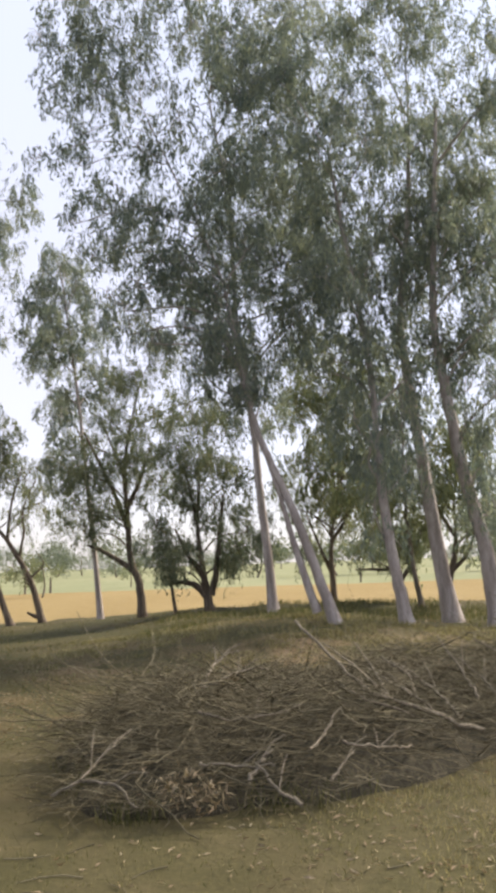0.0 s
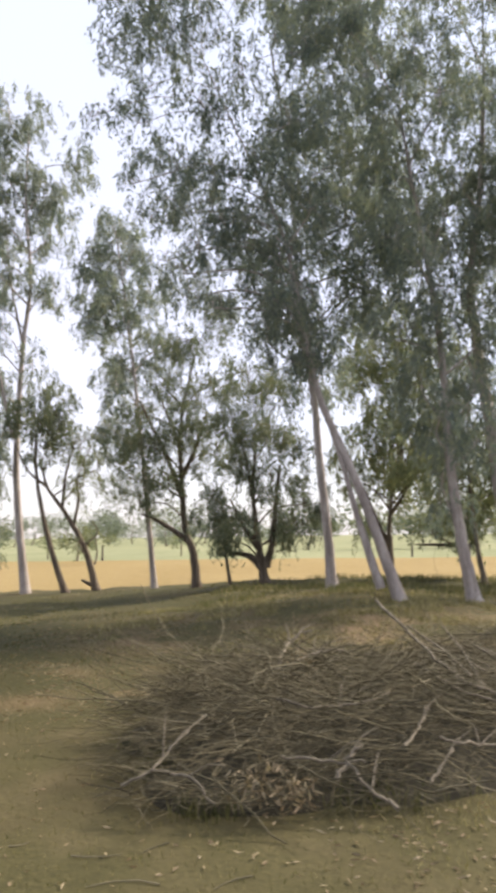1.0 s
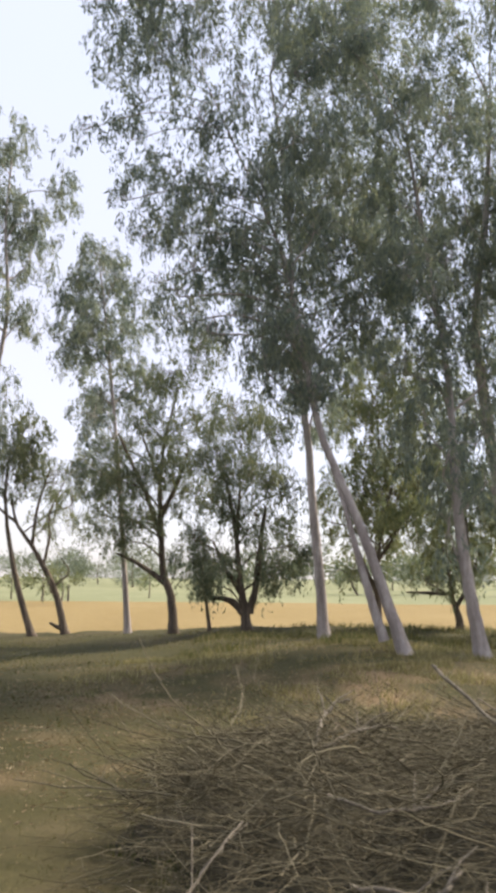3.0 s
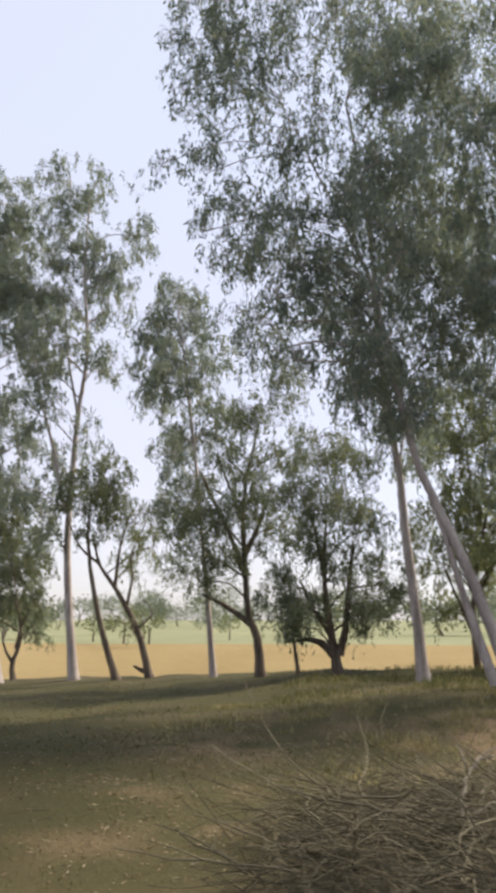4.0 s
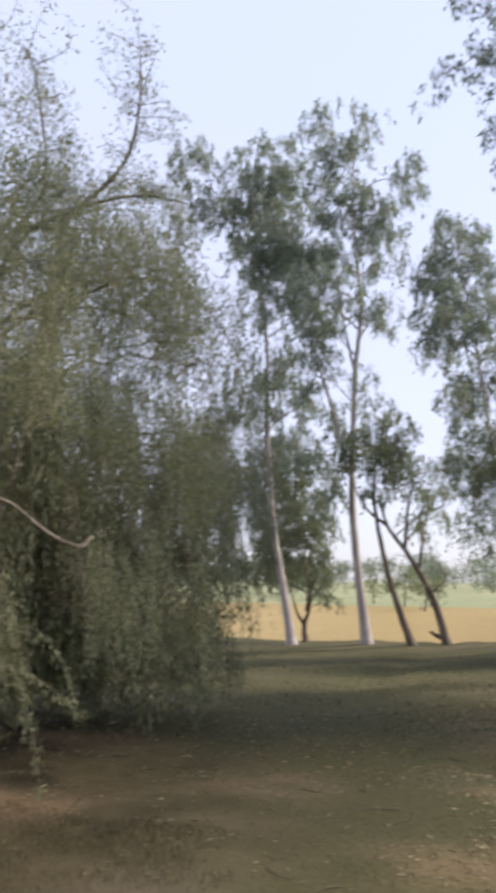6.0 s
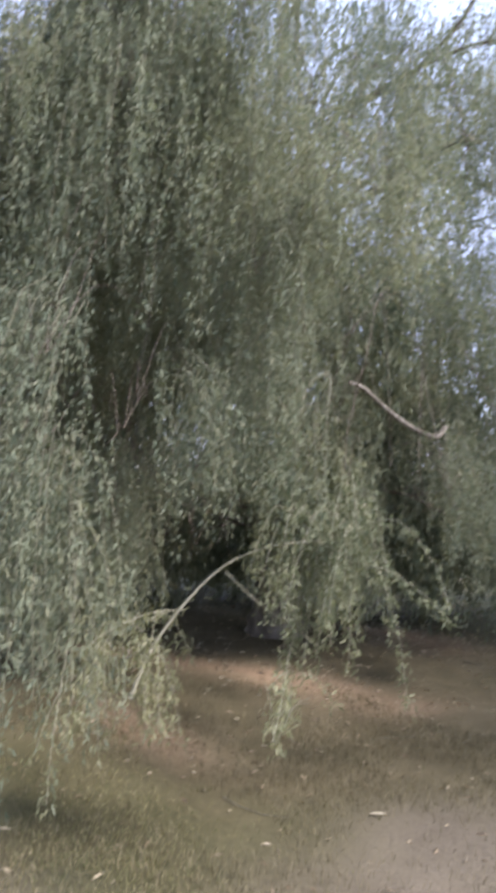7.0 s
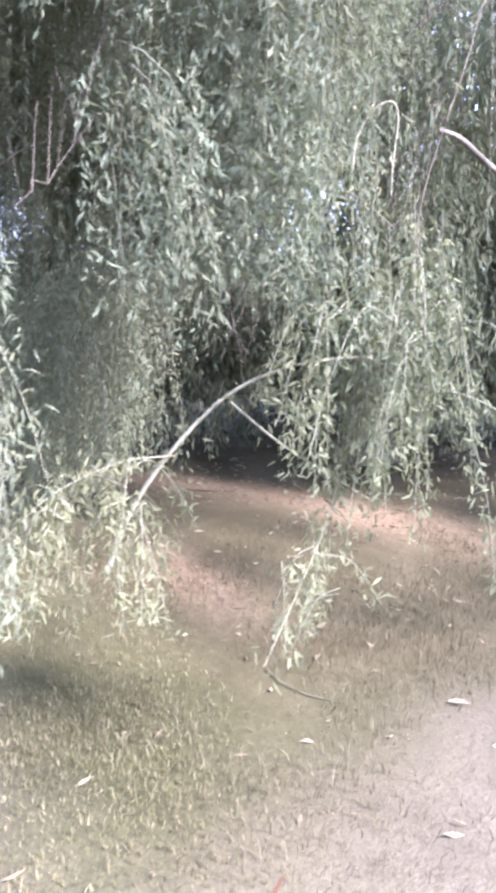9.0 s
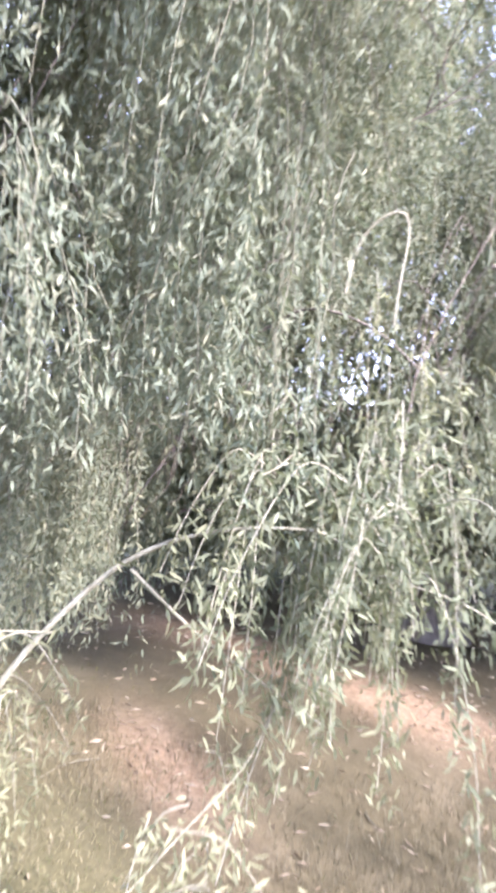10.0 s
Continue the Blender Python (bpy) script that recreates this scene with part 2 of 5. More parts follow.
def tube(geo, points, radii, sides=8, wobble=0.0):
    p = np.asarray(points, float)
    r = np.broadcast_to(np.asarray(radii, float), len(p)).copy()
    d = np.gradient(p, axis=0)
    d /= np.linalg.norm(d, axis=1)[:, None] + 1e-9
    ref = np.where(np.abs(d[:, 2:3]) > 0.9, np.array([[1.0, 0, 0]]), np.array([[0, 0, 1.0]]))
    if np.ptp((np.abs(d[:, 2]) > 0.9) * 1):
        ref[:] = (0.577, 0.577, -0.577)
    u = np.cross(d, ref)
    u /= np.linalg.norm(u, axis=1)[:, None] + 1e-9
    w = np.cross(d, u)
    a = np.linspace(0, 2 * math.pi, sides, endpoint=False)
    rr = r[:, None] * (1 + wobble * rng.standard_normal((len(p), sides)))
    v = p[:, None] + rr[..., None] * (np.cos(a)[None, :, None] * u[:, None] + np.sin(a)[None, :, None] * w[:, None])
    k = np.arange(len(p) - 1)[:, None] * sides
    i, j = np.arange(sides)[None], (np.arange(sides)[None] + 1) % sides
    f = np.stack([k + i, k + j, k + sides + j, k + sides + i], -1).reshape(-1, 4)
    geo.add(v.reshape(-1, 3), f)
    if r[-1] > 0.004:
        geo.add(v[-1], np.arange(sides)[None])


def unit(v):
    return v / (np.linalg.norm(v, axis=-1, keepdims=True) + 1e-9)


def leaves(geo, at, way, length, width, fine=False):
    """Long narrow leaves at the given places, pointing the given ways; fine ones are bent along their length."""
    n = len(at)
    way = unit(way)
    side = unit(np.cross(way, rng.standard_normal((n, 3))))
    nrm = np.cross(way, side)
    length, width = np.broadcast_to(length, n)[:, None], np.broadcast_to(width, n)[:, None]
    if not fine:
        bend = nrm * length * 0.12
        v = np.stack([at, at + way * length * 0.45 + side * width / 2 + bend, at + way * length, at + way * length * 0.45 - side * width / 2 + bend], 1)
        geo.add(v.reshape(-1, 3), np.arange(4 * n).reshape(n, 4))
        return
    curl = nrm * length * rng.uniform(-0.22, 0.22, (n, 1)) + side * length * rng.uniform(-0.12, 0.12, (n, 1))
    m1, m2, tip = at + way * length * 0.3 + curl * 0.25, at + way * length * 0.65 + curl * 0.6, at + way * length + curl
    v = np.stack([at, m1 + side * width / 2, m1 - side * width / 2, m2 + side * width * 0.42, m2 - side * width * 0.42, tip], 1)
    k = 6 * np.arange(n)[:, None]
    geo.add(v.reshape(-1, 3), np.concatenate([k + np.array([[1, 3, 4, 2]])]))
    geo.f.append(np.concatenate([k + np.array([[0, 1, 2]]), k + np.array([[3, 5, 4]])]) + geo.n - 6 * n)


def lattice(x, y, s, seed=0):
    """Smooth noise from 0 to 1 on the plan, s metres across."""
    x, y = np.asarray(x, float) / s, np.asarray(y, float) / s
    xi, yi = np.floor(x), np.floor(y)
    fx, fy = x - xi, y - yi
    fx, fy = fx * fx * (3 - 2 * fx), fy * fy * (3 - 2 * fy)

    def h(a, b):
        q = np.sin(a * 127.1 + b * 311.7 + seed * 74.7) * 43758.5453
        return q - np.floor(q)
    return (h(xi, yi) * (1 - fx) + h(xi + 1, yi) * fx) * (1 - fy) + (h(xi, yi + 1) * (1 - fx) + h(xi + 1, yi + 1) * fx) * fy


def clamp(v, a=0.0, b=1.0):
    return np.clip(v, a, b)


def smooth(v, a, b):
    t = clamp((np.asarray(v, float) - a) / (b - a))
    return t * t * (3 - 2 * t)


# ---- ground: the yard, its bund and the fields, one sheet to the horizon ----
def edge_y(x):
    return 23.4 - 0.50 * (np.minimum(x, 0.5) + 2) - 0.5 * smooth(x, -3, 1)


def ground_z(x, y):
    x, y = np.asarray(x, float), np.asarray(y, float)
    slope = clamp(0.062 * (x + 4), -0.65, 0.10) * smooth(y, 7.5, 19) + 0.36 * np.exp(-((x - 0.1) / 2.6) ** 2 - ((y - 14.6) / 3.6) ** 2)
    bund = 0.16 * np.exp(-((y - edge_y(x) + 1.2) / 1.1) ** 2) * smooth(x, -4, 0) + 0.05 * np.exp(-((y - edge_y(x) + 0.7) / 0.5) ** 2) * lattice(x, y, 1.3, 3)
    bumps = 0.10 * (lattice(x, y, 2.6, 1) - 0.5) + 0.05 * (lattice(x, y, 0.7, 2) - 0.5) + 0.018 * (lattice(x, y, 0.22, 4) - 0.5)
    near = smooth(edge_y(x) - y, -0.3, 0.5)
    rut = -0.05 * np.exp(-((x + 5.2 + 0.1 * y) / 0.5) ** 2) * smooth(y, 2, 4)
    yard = slope + bund + bumps * (1 - smooth(np.abs(x) + np.abs(y), 30, 60)) + rut
    return yard * near + (-0.85 + 0.10 * lattice(x, y, 9.0, 5)) * (1 - near)


def graded(parts):
    out = []
    for a, b, s in parts:
        out.append(np.arange(a, b, s))
    return np.concatenate(out + [[parts[-1][1]]])


gx = np.concatenate([-np.geomspace(2500, 41, 22), graded([(-40, -16, 1.2), (-16, -9, 0.35), (-9, 6, 0.14), (6, 14, 0.4), (14, 40, 1.5)]), np.geomspace(42, 2500, 22)])
gy = np.concatenate([-np.geomspace(800, 11, 14), graded([(-10, 0, 0.8), (0, 13, 0.14), (13, 30, 0.28), (30, 60, 1.5), (60, 160, 6)]), np.geomspace(168, 4500, 26)])
X, Y = np.meshgrid(gx, gy, indexing="ij")
Z = ground_z(X, Y)
ground_geo = Geo()
ny = len(gy)
I, J = np.meshgrid(np.arange(len(gx) - 1), np.arange(ny - 1), indexing="ij")
quads = np.stack([I * ny + J, (I + 1) * ny + J, (I + 1) * ny + J + 1, I * ny + J + 1], -1).reshape(-1, 4)
ground_geo.add(np.stack([X, Y, Z], -1).reshape(-1, 3), quads)
ground_me = ground_geo.mesh("ground", [YARD, WHEAT, GREEN_FIELD])
fx, fy = (X[:-1, :-1] + X[1:, 1:]).ravel() / 2, (Y[:-1, :-1] + Y[1:, 1:]).ravel() / 2
kind = np.where(fy < edge_y(fx) + 0.25, 0, np.where(fy + 0.05 * fx < 78, 1, 2))
kind = np.where((fx < -60) & (fy < 60), 2, kind)
ground_me.polygons.foreach_set("material_index", kind)


def worn_at(x, y):
    """Bare, leaf-strewn earth: under the drooping tree and along the heap."""
    tree = np.exp(-(((x + 7.0) / 2.6) ** 2 + ((y - 6.6) / 2.3) ** 2) ** 2)
    heap = 0.35 * np.exp(-(((x - 0.9) / 4.3) ** 2 + ((y - 5.3) / 2.8) ** 2) ** 2)
    return clamp(tree + heap)


def bare_sunlit_at(x, y):
    """Pale trodden sand; the first spot paints sunlight on the path grass."""
    spot = 0.6 * np.exp(-(((x + 5.2) / 0.9) ** 2 + ((y - 3.55) / 0.5) ** 2) ** 1.5) + np.exp(-(((x + 4.55) / 0.5) ** 2 + ((y - 5.25) / 0.75) ** 2) ** 1.5) + 0.7 * np.exp(-(((x + 4.25) / 0.55) ** 2 + ((y - 4.4) / 0.5) ** 2) ** 1.5)
    return clamp(spot * (0.45 + lattice(x, y, 0.5, 9)), 0, 0.9)


def litter_at(x, y):
    """Drifts of reddish dry leaves before and under the drooping tree, with the sunlit strip put into their colour,
    pale scraps over the yard.
    """
    sunlit_drift = np.exp(-((y - 6.4 - 0.5 * (x + 7.1)) / 0.32) ** 2) * smooth(x, -9.0, -8.2) * (1 - smooth(x, -6.3, -5.7))
    small = 0.8 * np.exp(-((x + 6.45) / 0.45) ** 2 - ((y - 5.12) / 0.16) ** 2) + 0.7 * np.exp(-((x + 7.6) / 0.7) ** 2 - ((y - 8.6) / 0.4) ** 2)
    rise = 0.75 * np.exp(-((x - 0.2) / 3.0) ** 2 - ((y - 11.0) / 2.0) ** 2) * smooth(lattice(x, y, 0.9, 15) + 0.5 * lattice(x, y, 0.3, 16), 0.45, 1.0)
    scraps = 0.0
    for px, py, r in ((-3.05, 10.6, 0.6), (-3.1, 8.5, 0.35), (-3.35, 6.85, 0.3), (-2.7, 7.4, 0.25), (-3.6, 10.9, 0.35), (-5.1, 8.1, 0.4), (-1.5, 18.6, 0.8)):
        scraps = scraps + 0.42 * np.exp(-((x - px) / (1.5 * r)) ** 2 - ((y - py) / r) ** 2) * smooth(lattice(x, y, 0.35, 18), 0.3, 0.7)
    return clamp((sunlit_drift + small) * (1.7 * lattice(x, y * 0.6, 0.45, 14) + 0.15) + rise + scraps, 0, 0.95)


for key, fn in (("worn", worn_at), ("bare", bare_sunlit_at), ("litter", litter_at)):
    at = ground_me.attributes.new(key, "FLOAT", "POINT")
    at.data.foreach_set("value", fn(X, Y).ravel())
ground = tagged(new("ground", ground_me), "trodden earth yard with thin half-dry grass running into a ripe yellow wheat field", "ground", kind="structure")


# ---- trees ----
def hang(geo, blobs, per_m3, leaf, spread=0.16, bunch=5, size=0.13, strand=(0.2, 0.7), per=14):
    """Fills the rounded masses of a crown with small bunches of hanging sprays."""
    for x, y, z, rx, rz in blobs:
        n = max(3, int(per_m3 * 4.2 * rx * rx * 1.2 * rz / bunch))
        d = rng.standard_normal((n, 3))
        r = np.linalg.norm(d, axis=1, keepdims=True)
        d /= r
        r = np.where(r > 1.75, rng.uniform(0.4, 1.7, (n, 1)), r) * 0.60
        heart = np.array([x, y, z + 0.15]) + d * r * np.array([rx, rx * 1.2, rz])
        m = n * bunch
        d = np.repeat(d, bunch, 0)
        top = np.repeat(heart, bunch, 0) + rng.standard_normal((m, 3)) * size * np.array([1, 1, 0.6])
        ln = rng.uniform(*strand, (m, 1)) * np.repeat(rng.uniform(0.6, 1.2, (n, 1)), bunch, 0)
        out = unit(d * np.array([1, 1, 0.2])) * 0.25 + rng.standard_normal((m, 3)) * spread
        out[:, 2] = -1
        k = rng.uniform(0, 1, (m, per, 1))
        at = top[:, None] + unit(out)[:, None] * ln[:, None] * k + rng.standard_normal((m, per, 3)) * 0.035
        way = rng.standard_normal((m, per, 3)) * 0.38 + np.array([0, 0, -0.9])
        q = m * per
        leaves(geo, at.reshape(q, 3), way.reshape(q, 3), leaf[0] * rng.uniform(0.65, 1.3, q), leaf[1] * rng.uniform(0.7, 1.3, q))


def tree(name, label, trunk, r0, blobs, leaf_mat, bark_mat, per_m3=45, leaf=(0.125, 0.029), fork=0.45, group="", stems=(), depth=0.9, crown_label="", twiggy=1.0, taper=0.8):
    """A tree: tapered trunk, a limb to each mass of the crown, twigs and hanging leaves."""
    base = np.array(trunk[0], float)
    base[2] = float(ground_z(base[0], base[1])) - 0.04
    trunk = [tuple(base)] + [tuple(p) for p in trunk[1:]]
    t = thing(name, tuple(base), label, "tree", group)
    line = curve(trunk, 8)
    s = np.linspace(0, 1, len(line))
    line[1:-1] += rng.standard_normal((len(line) - 2, 3)) * r0 * 0.035
    rad = r0 * (1 - taper * s) * (1 + 0.45 * np.exp(-s * 30))
    g = Geo()
    tube(g, line, rad, 14, 0.025)
    part("trunk", g, bark_mat, t)
    for st in stems:
        g = Geo()
        c = curve(st[1:], 8)
        tube(g, c, st[0] * np.linspace(1, 0.3, len(c)), 8, 0.05)
        part("limb", g, bark_mat, t)
    moved = []
    for i, (x, y, z, rx, rz) in enumerate(blobs):
        off = depth * rx * rng.uniform(-1.3, 1.3)
        moved.append((x + 0.15 * off, y + off, z, rx * rng.uniform(0.8, 1.2), rz * rng.uniform(0.85, 1.2)))
    twigs = Geo()
    low = line[int(len(line) * fork * 0.5):]
    for x, y, z, rx, rz in moved:
        c = np.array([x, y, z])
        cost = np.linalg.norm(low - c, axis=1) + 2.2 * np.maximum(0, low[:, 2] - c[2] + 0.9 * rz)
        k = int(np.argmin(cost))
        start = low[k]
        rs = rad[k + int(len(line) * fork * 0.5)]
        mid = start + (c - start) * 0.5 + np.array([0, 0, 0.12 * np.linalg.norm(c - start)]) + rng.standard_normal(3) * 0.08
        end = c + np.array([0, 0, 0.45 * rz])
        g = Geo()
        path = curve([start, mid, c, end], 5)
        tube(g, path, np.linspace(min(rs * 0.6, 0.014 + 0.02 * rx), 0.008, len(path)), 6)
        part("limb", g, bark_mat, t)
        for q in range(int((5 + 4 * rx) * twiggy)):
            a = path[rng.integers(len(path) // 2, len(path))]
            d = unit(rng.standard_normal(3)) * np.array([rx, rx, rz]) * 0.95
            e = c + d
            m2 = (a + e) / 2 + np.array([0, 0, 0.12])
            tube(twigs, curve([a, m2, e], 3), np.linspace(0.009, 0.003, 7), 3)
    part("fine_branching", twigs, bark_mat, t, kind="stuff")
    g = Geo()
    hang(g, [(x, y, z, rx * 1.12, rz * 1.12) for x, y, z, rx, rz in moved], per_m3, leaf)
    part("crown", g, leaf_mat, t, crown_label or "grey-green hanging leaves", "stuff", False)
    return t


tree("eucalyptus", "tall slender eucalyptus with pale trunk and drooping grey-green crown",
     [(-10.16, 25.75, -0.46), (-10.38, 25.67, 1.75), (-10.51, 25.62, 3.67), (-10.49, 25.63, 5.46), (-10.38, 25.67, 7.87), (-10.18, 25.74, 10.18), (-10.37, 25.67, 12.76), (-10.32, 25.69, 15.45)], 0.14,
     [(-10.4, 25.7, 15.4, 1.12, 0.81), (-8.9, 26.2, 14.6, 0.72, 0.99), (-11.1, 25.4, 13.9, 0.81, 1.09), (-9.9, 25.9, 13.4, 1.18, 0.99), (-11.3, 25.3, 12.1, 1.09, 0.81), (-9.6, 26, 11.8, 0.81, 0.99), (-11.8, 25.1, 10.9, 0.9, 0.72), (-10.8, 25.5, 10.2, 1.09, 0.72), (-11.6, 25.2, 9.2, 0.81, 0.72), (-9.3, 26.1, 9.8, 0.54, 1.09), (-11.2, 25.4, 4.6, 0.63, 1.27), (-11.7, 25.2, 7.9, 0.72, 0.81), (-11.3, 25.4, 6.4, 0.63, 0.9), (-9.9, 25.8, 7.1, 0.45, 0.9), (-11.9, 25.1, 5.5, 0.63, 0.72), (-10.8, 25.5, 8.2, 0.54, 0.72)],
     HAZED_GUM_LEAF, PALE_BARK, leaf=(0.155, 0.035), per_m3=30, group="trees along the field edge", stems=[(0.07, (-10.62, 25.58, 4.74), (-11.1, 25.41, 6.93), (-11.45, 25.28, 8.23), (-11.83, 25.15, 10.13)), (0.05, (-10.38, 25.67, 7.87), (-10.8, 25.52, 10.16), (-11, 25.45, 12.53))])
tree("eucalyptus", "tall eucalyptus with pale grey trunk beside a small forked tree",
     [(-12.88, 26.44, -0.56), (-13.18, 26.3, 1.45), (-13.47, 26.17, 3.63), (-13.64, 26.09, 6.64), (-13.63, 26.09, 8.79), (-13.9, 25.97, 12.22), (-14.16, 25.85, 15.37)], 0.14,
     [(-13.5, 26.2, 8.6, 0.87, 0.96), (-12.9, 26.4, 7.2, 0.87, 0.96), (-14.1, 25.9, 6.1, 0.77, 0.96), (-13.2, 26.3, 5.7, 0.77, 0.77), (-14.2, 26.2, 14.6, 0.77, 0.96), (-13, 26.4, 12.7, 1.06, 1.16), (-12.8, 26.5, 10.8, 0.87, 0.96), (-14.1, 25.9, 7.4, 0.87, 1.16), (-14.1, 26.3, 16.4, 1.21, 1.11), (-15.9, 25.4, 15.8, 1.11, 0.93), (-15.2, 25.7, 14.6, 1.48, 1.11), (-13.6, 26.5, 15.1, 1.11, 1.11), (-13.1, 26.3, 12.8, 1.11, 1.11), (-14, 25.9, 12.3, 1.02, 1.11), (-16.3, 25.2, 14.3, 0.93, 0.93), (-12.3, 26.7, 11.9, 0.74, 0.93), (-13.4, 26.2, 10.4, 0.93, 0.93), (-12.2, 26.8, 10.3, 0.65, 0.74)],
     HAZED_GUM_LEAF, PALE_BARK, leaf=(0.155, 0.035), per_m3=27, group="trees along the field edge")
tree("field_edge_tree", "small forked tree with a low dark leafy crown",
     [(-13.07, 28.01, -0.7), (-13.12, 27.99, 0.01), (-12.93, 28.07, 0.84), (-13.1, 28, 2.18)], 0.11,
     [(-14.3, 27.5, 5.5, 1.22, 1.02), (-13.1, 28, 4.7, 1.02, 1.02), (-14, 27.6, 3.7, 1.42, 0.92), (-13.1, 28, 1.8, 1.02, 0.81), (-14.3, 27.5, 1.8, 1.02, 0.92), (-14, 27.6, 2.6, 1.22, 0.92), (-12.4, 28.3, 1, 0.41, 0.37)],
     DARK_LEAF, BROWN_BARK, leaf=(0.155, 0.035), per_m3=27, group="trees along the field edge", stems=[(0.06, (-13.12, 27.99, 0.01), (-13.37, 27.88, 0.48), (-13.53, 27.81, 1.24)), (0.06, (-13.06, 28.02, 0.47), (-12.91, 28.09, 1.22), (-12.57, 28.23, 1.98))])
tree("field_edge_tree", "thin leaning tree with a dark tuft of leaves",
     [(-8.51, 24.74, -0.35), (-8.9, 24.62, 0.91), (-9.25, 24.51, 2.38), (-9.45, 24.45, 3.88), (-9.39, 24.47, 5.24)], 0.11,
     [(-9.3, 24.5, 5.8, 0.77, 0.77), (-9.7, 24.4, 5.1, 0.6, 0.68), (-9, 24.6, 4.9, 0.6, 0.51), (-9.5, 24.4, 4.2, 0.43, 0.51)],
     DARK_LEAF, BROWN_BARK, leaf=(0.155, 0.035), per_m3=60, group="trees along the field edge")
tree("field_edge_tree", "leaning half-bare tree with a broken stub at its foot",
     [(-7.67, 25.28, -0.27), (-8.03, 25.19, 1.04), (-8.63, 25.03, 2.21), (-9.2, 24.88, 3.06), (-9.4, 24.83, 3.91)], 0.115,
     [(-8.4, 25.1, 4.4, 0.78, 0.69), (-7.9, 25.2, 3.7, 0.6, 0.86), (-8.9, 25, 5.1, 0.69, 0.6), (-7.5, 25.3, 4.7, 0.6, 0.69), (-8.4, 25.1, 3, 0.69, 0.69), (-8.1, 25.2, 1.2, 0.34, 0.26)],
     OLIVE_LEAF, BROWN_BARK, per_m3=24, twiggy=3.0, group="trees along the field edge", stems=[(0.1, (-7.67, 25.28, -0.08), (-7.91, 25.22, -0.02), (-8.14, 25.16, 0.11)), (0.05, (-8.39, 25.1, 1.79), (-8.25, 25.13, 2.7), (-8.28, 25.12, 3.38), (-7.88, 25.23, 4.4)), (0.06, (-8.74, 25, 2.38), (-8.63, 25.03, 3.56), (-8.38, 25.1, 4.58)), (0.05, (-9.2, 24.88, 3.06), (-9.78, 24.73, 3.58), (-10.2, 24.62, 4.44)), (0.035, (-8.03, 25.19, 1.2), (-7.66, 25.29, 1.61), (-7.9, 25.22, 2.03))])
tree("eucalyptus", "very thin pale eucalyptus with a hanging crown",
     [(-5.48, 23.62, -0.03), (-5.64, 23.59, 1.8), (-5.83, 23.56, 3.82), (-6.13, 23.5, 6.74), (-6.42, 23.45, 9.11), (-6.67, 23.4, 10.87)], 0.09,
     [(-6.8, 23.4, 11, 0.79, 0.63), (-7.3, 23.3, 10.1, 0.55, 0.79), (-6.2, 23.5, 10.1, 0.63, 0.79), (-7, 23.3, 9.1, 0.79, 0.79), (-5.5, 23.6, 8.9, 0.66, 0.79), (-6.2, 23.5, 8.1, 0.95, 0.79), (-7.3, 23.3, 8.1, 0.63, 0.79), (-5.6, 23.6, 7.4, 0.63, 0.79), (-6.8, 23.4, 6.9, 0.87, 0.63), (-6.3, 23.5, 5.9, 0.79, 0.79), (-6.6, 23.4, 4.5, 0.63, 0.55)],
     HAZED_GUM_LEAF, PALE_BARK, leaf=(0.155, 0.035), per_m3=44, group="trees along the field edge")
tree("field_edge_tree", "dark-barked spreading tree with crooked branches",
     [(-4.05, 22.46, -0.03), (-4.13, 22.45, 0.92), (-4.36, 22.42, 1.63), (-4.43, 22.41, 2.63), (-4.5, 22.4, 3.96), (-4.39, 22.42, 5.16), (-4.13, 22.45, 6.37)], 0.125,
     [(-4, 22.5, 6.7, 0.89, 0.52), (-4.8, 22.4, 5.6, 0.89, 0.59), (-3.6, 22.5, 5.7, 0.74, 0.74), (-5.7, 22.3, 5, 0.67, 0.59), (-4.2, 22.4, 4.5, 0.89, 0.74), (-5.4, 22.3, 4, 0.89, 0.67), (-6, 22.2, 3.1, 0.59, 0.59), (-3.6, 22.5, 3.8, 0.74, 0.59), (-4.8, 22.4, 3.1, 0.74, 0.52), (-5.7, 22.3, 2.4, 0.59, 0.37), (-3.5, 22.5, 7.8, 0.74, 0.67)],
     DARK_LEAF, BROWN_BARK, leaf=(0.12, 0.027), per_m3=58, twiggy=1.5, group="trees along the field edge", stems=[(0.09, (-4.23, 22.44, 1.27), (-4.72, 22.38, 1.63), (-5.22, 22.31, 1.93), (-5.58, 22.27, 2.08)), (0.08, (-4.43, 22.41, 2.49), (-4.81, 22.37, 3.52), (-5.37, 22.3, 4.73), (-5.66, 22.26, 5.35)), (0.08, (-4.46, 22.41, 3.07), (-4.06, 22.46, 3.94), (-3.73, 22.5, 4.98)), (0.05, (-4.5, 22.4, 3.96), (-4.85, 22.36, 4.87), (-5.2, 22.32, 5.8))])
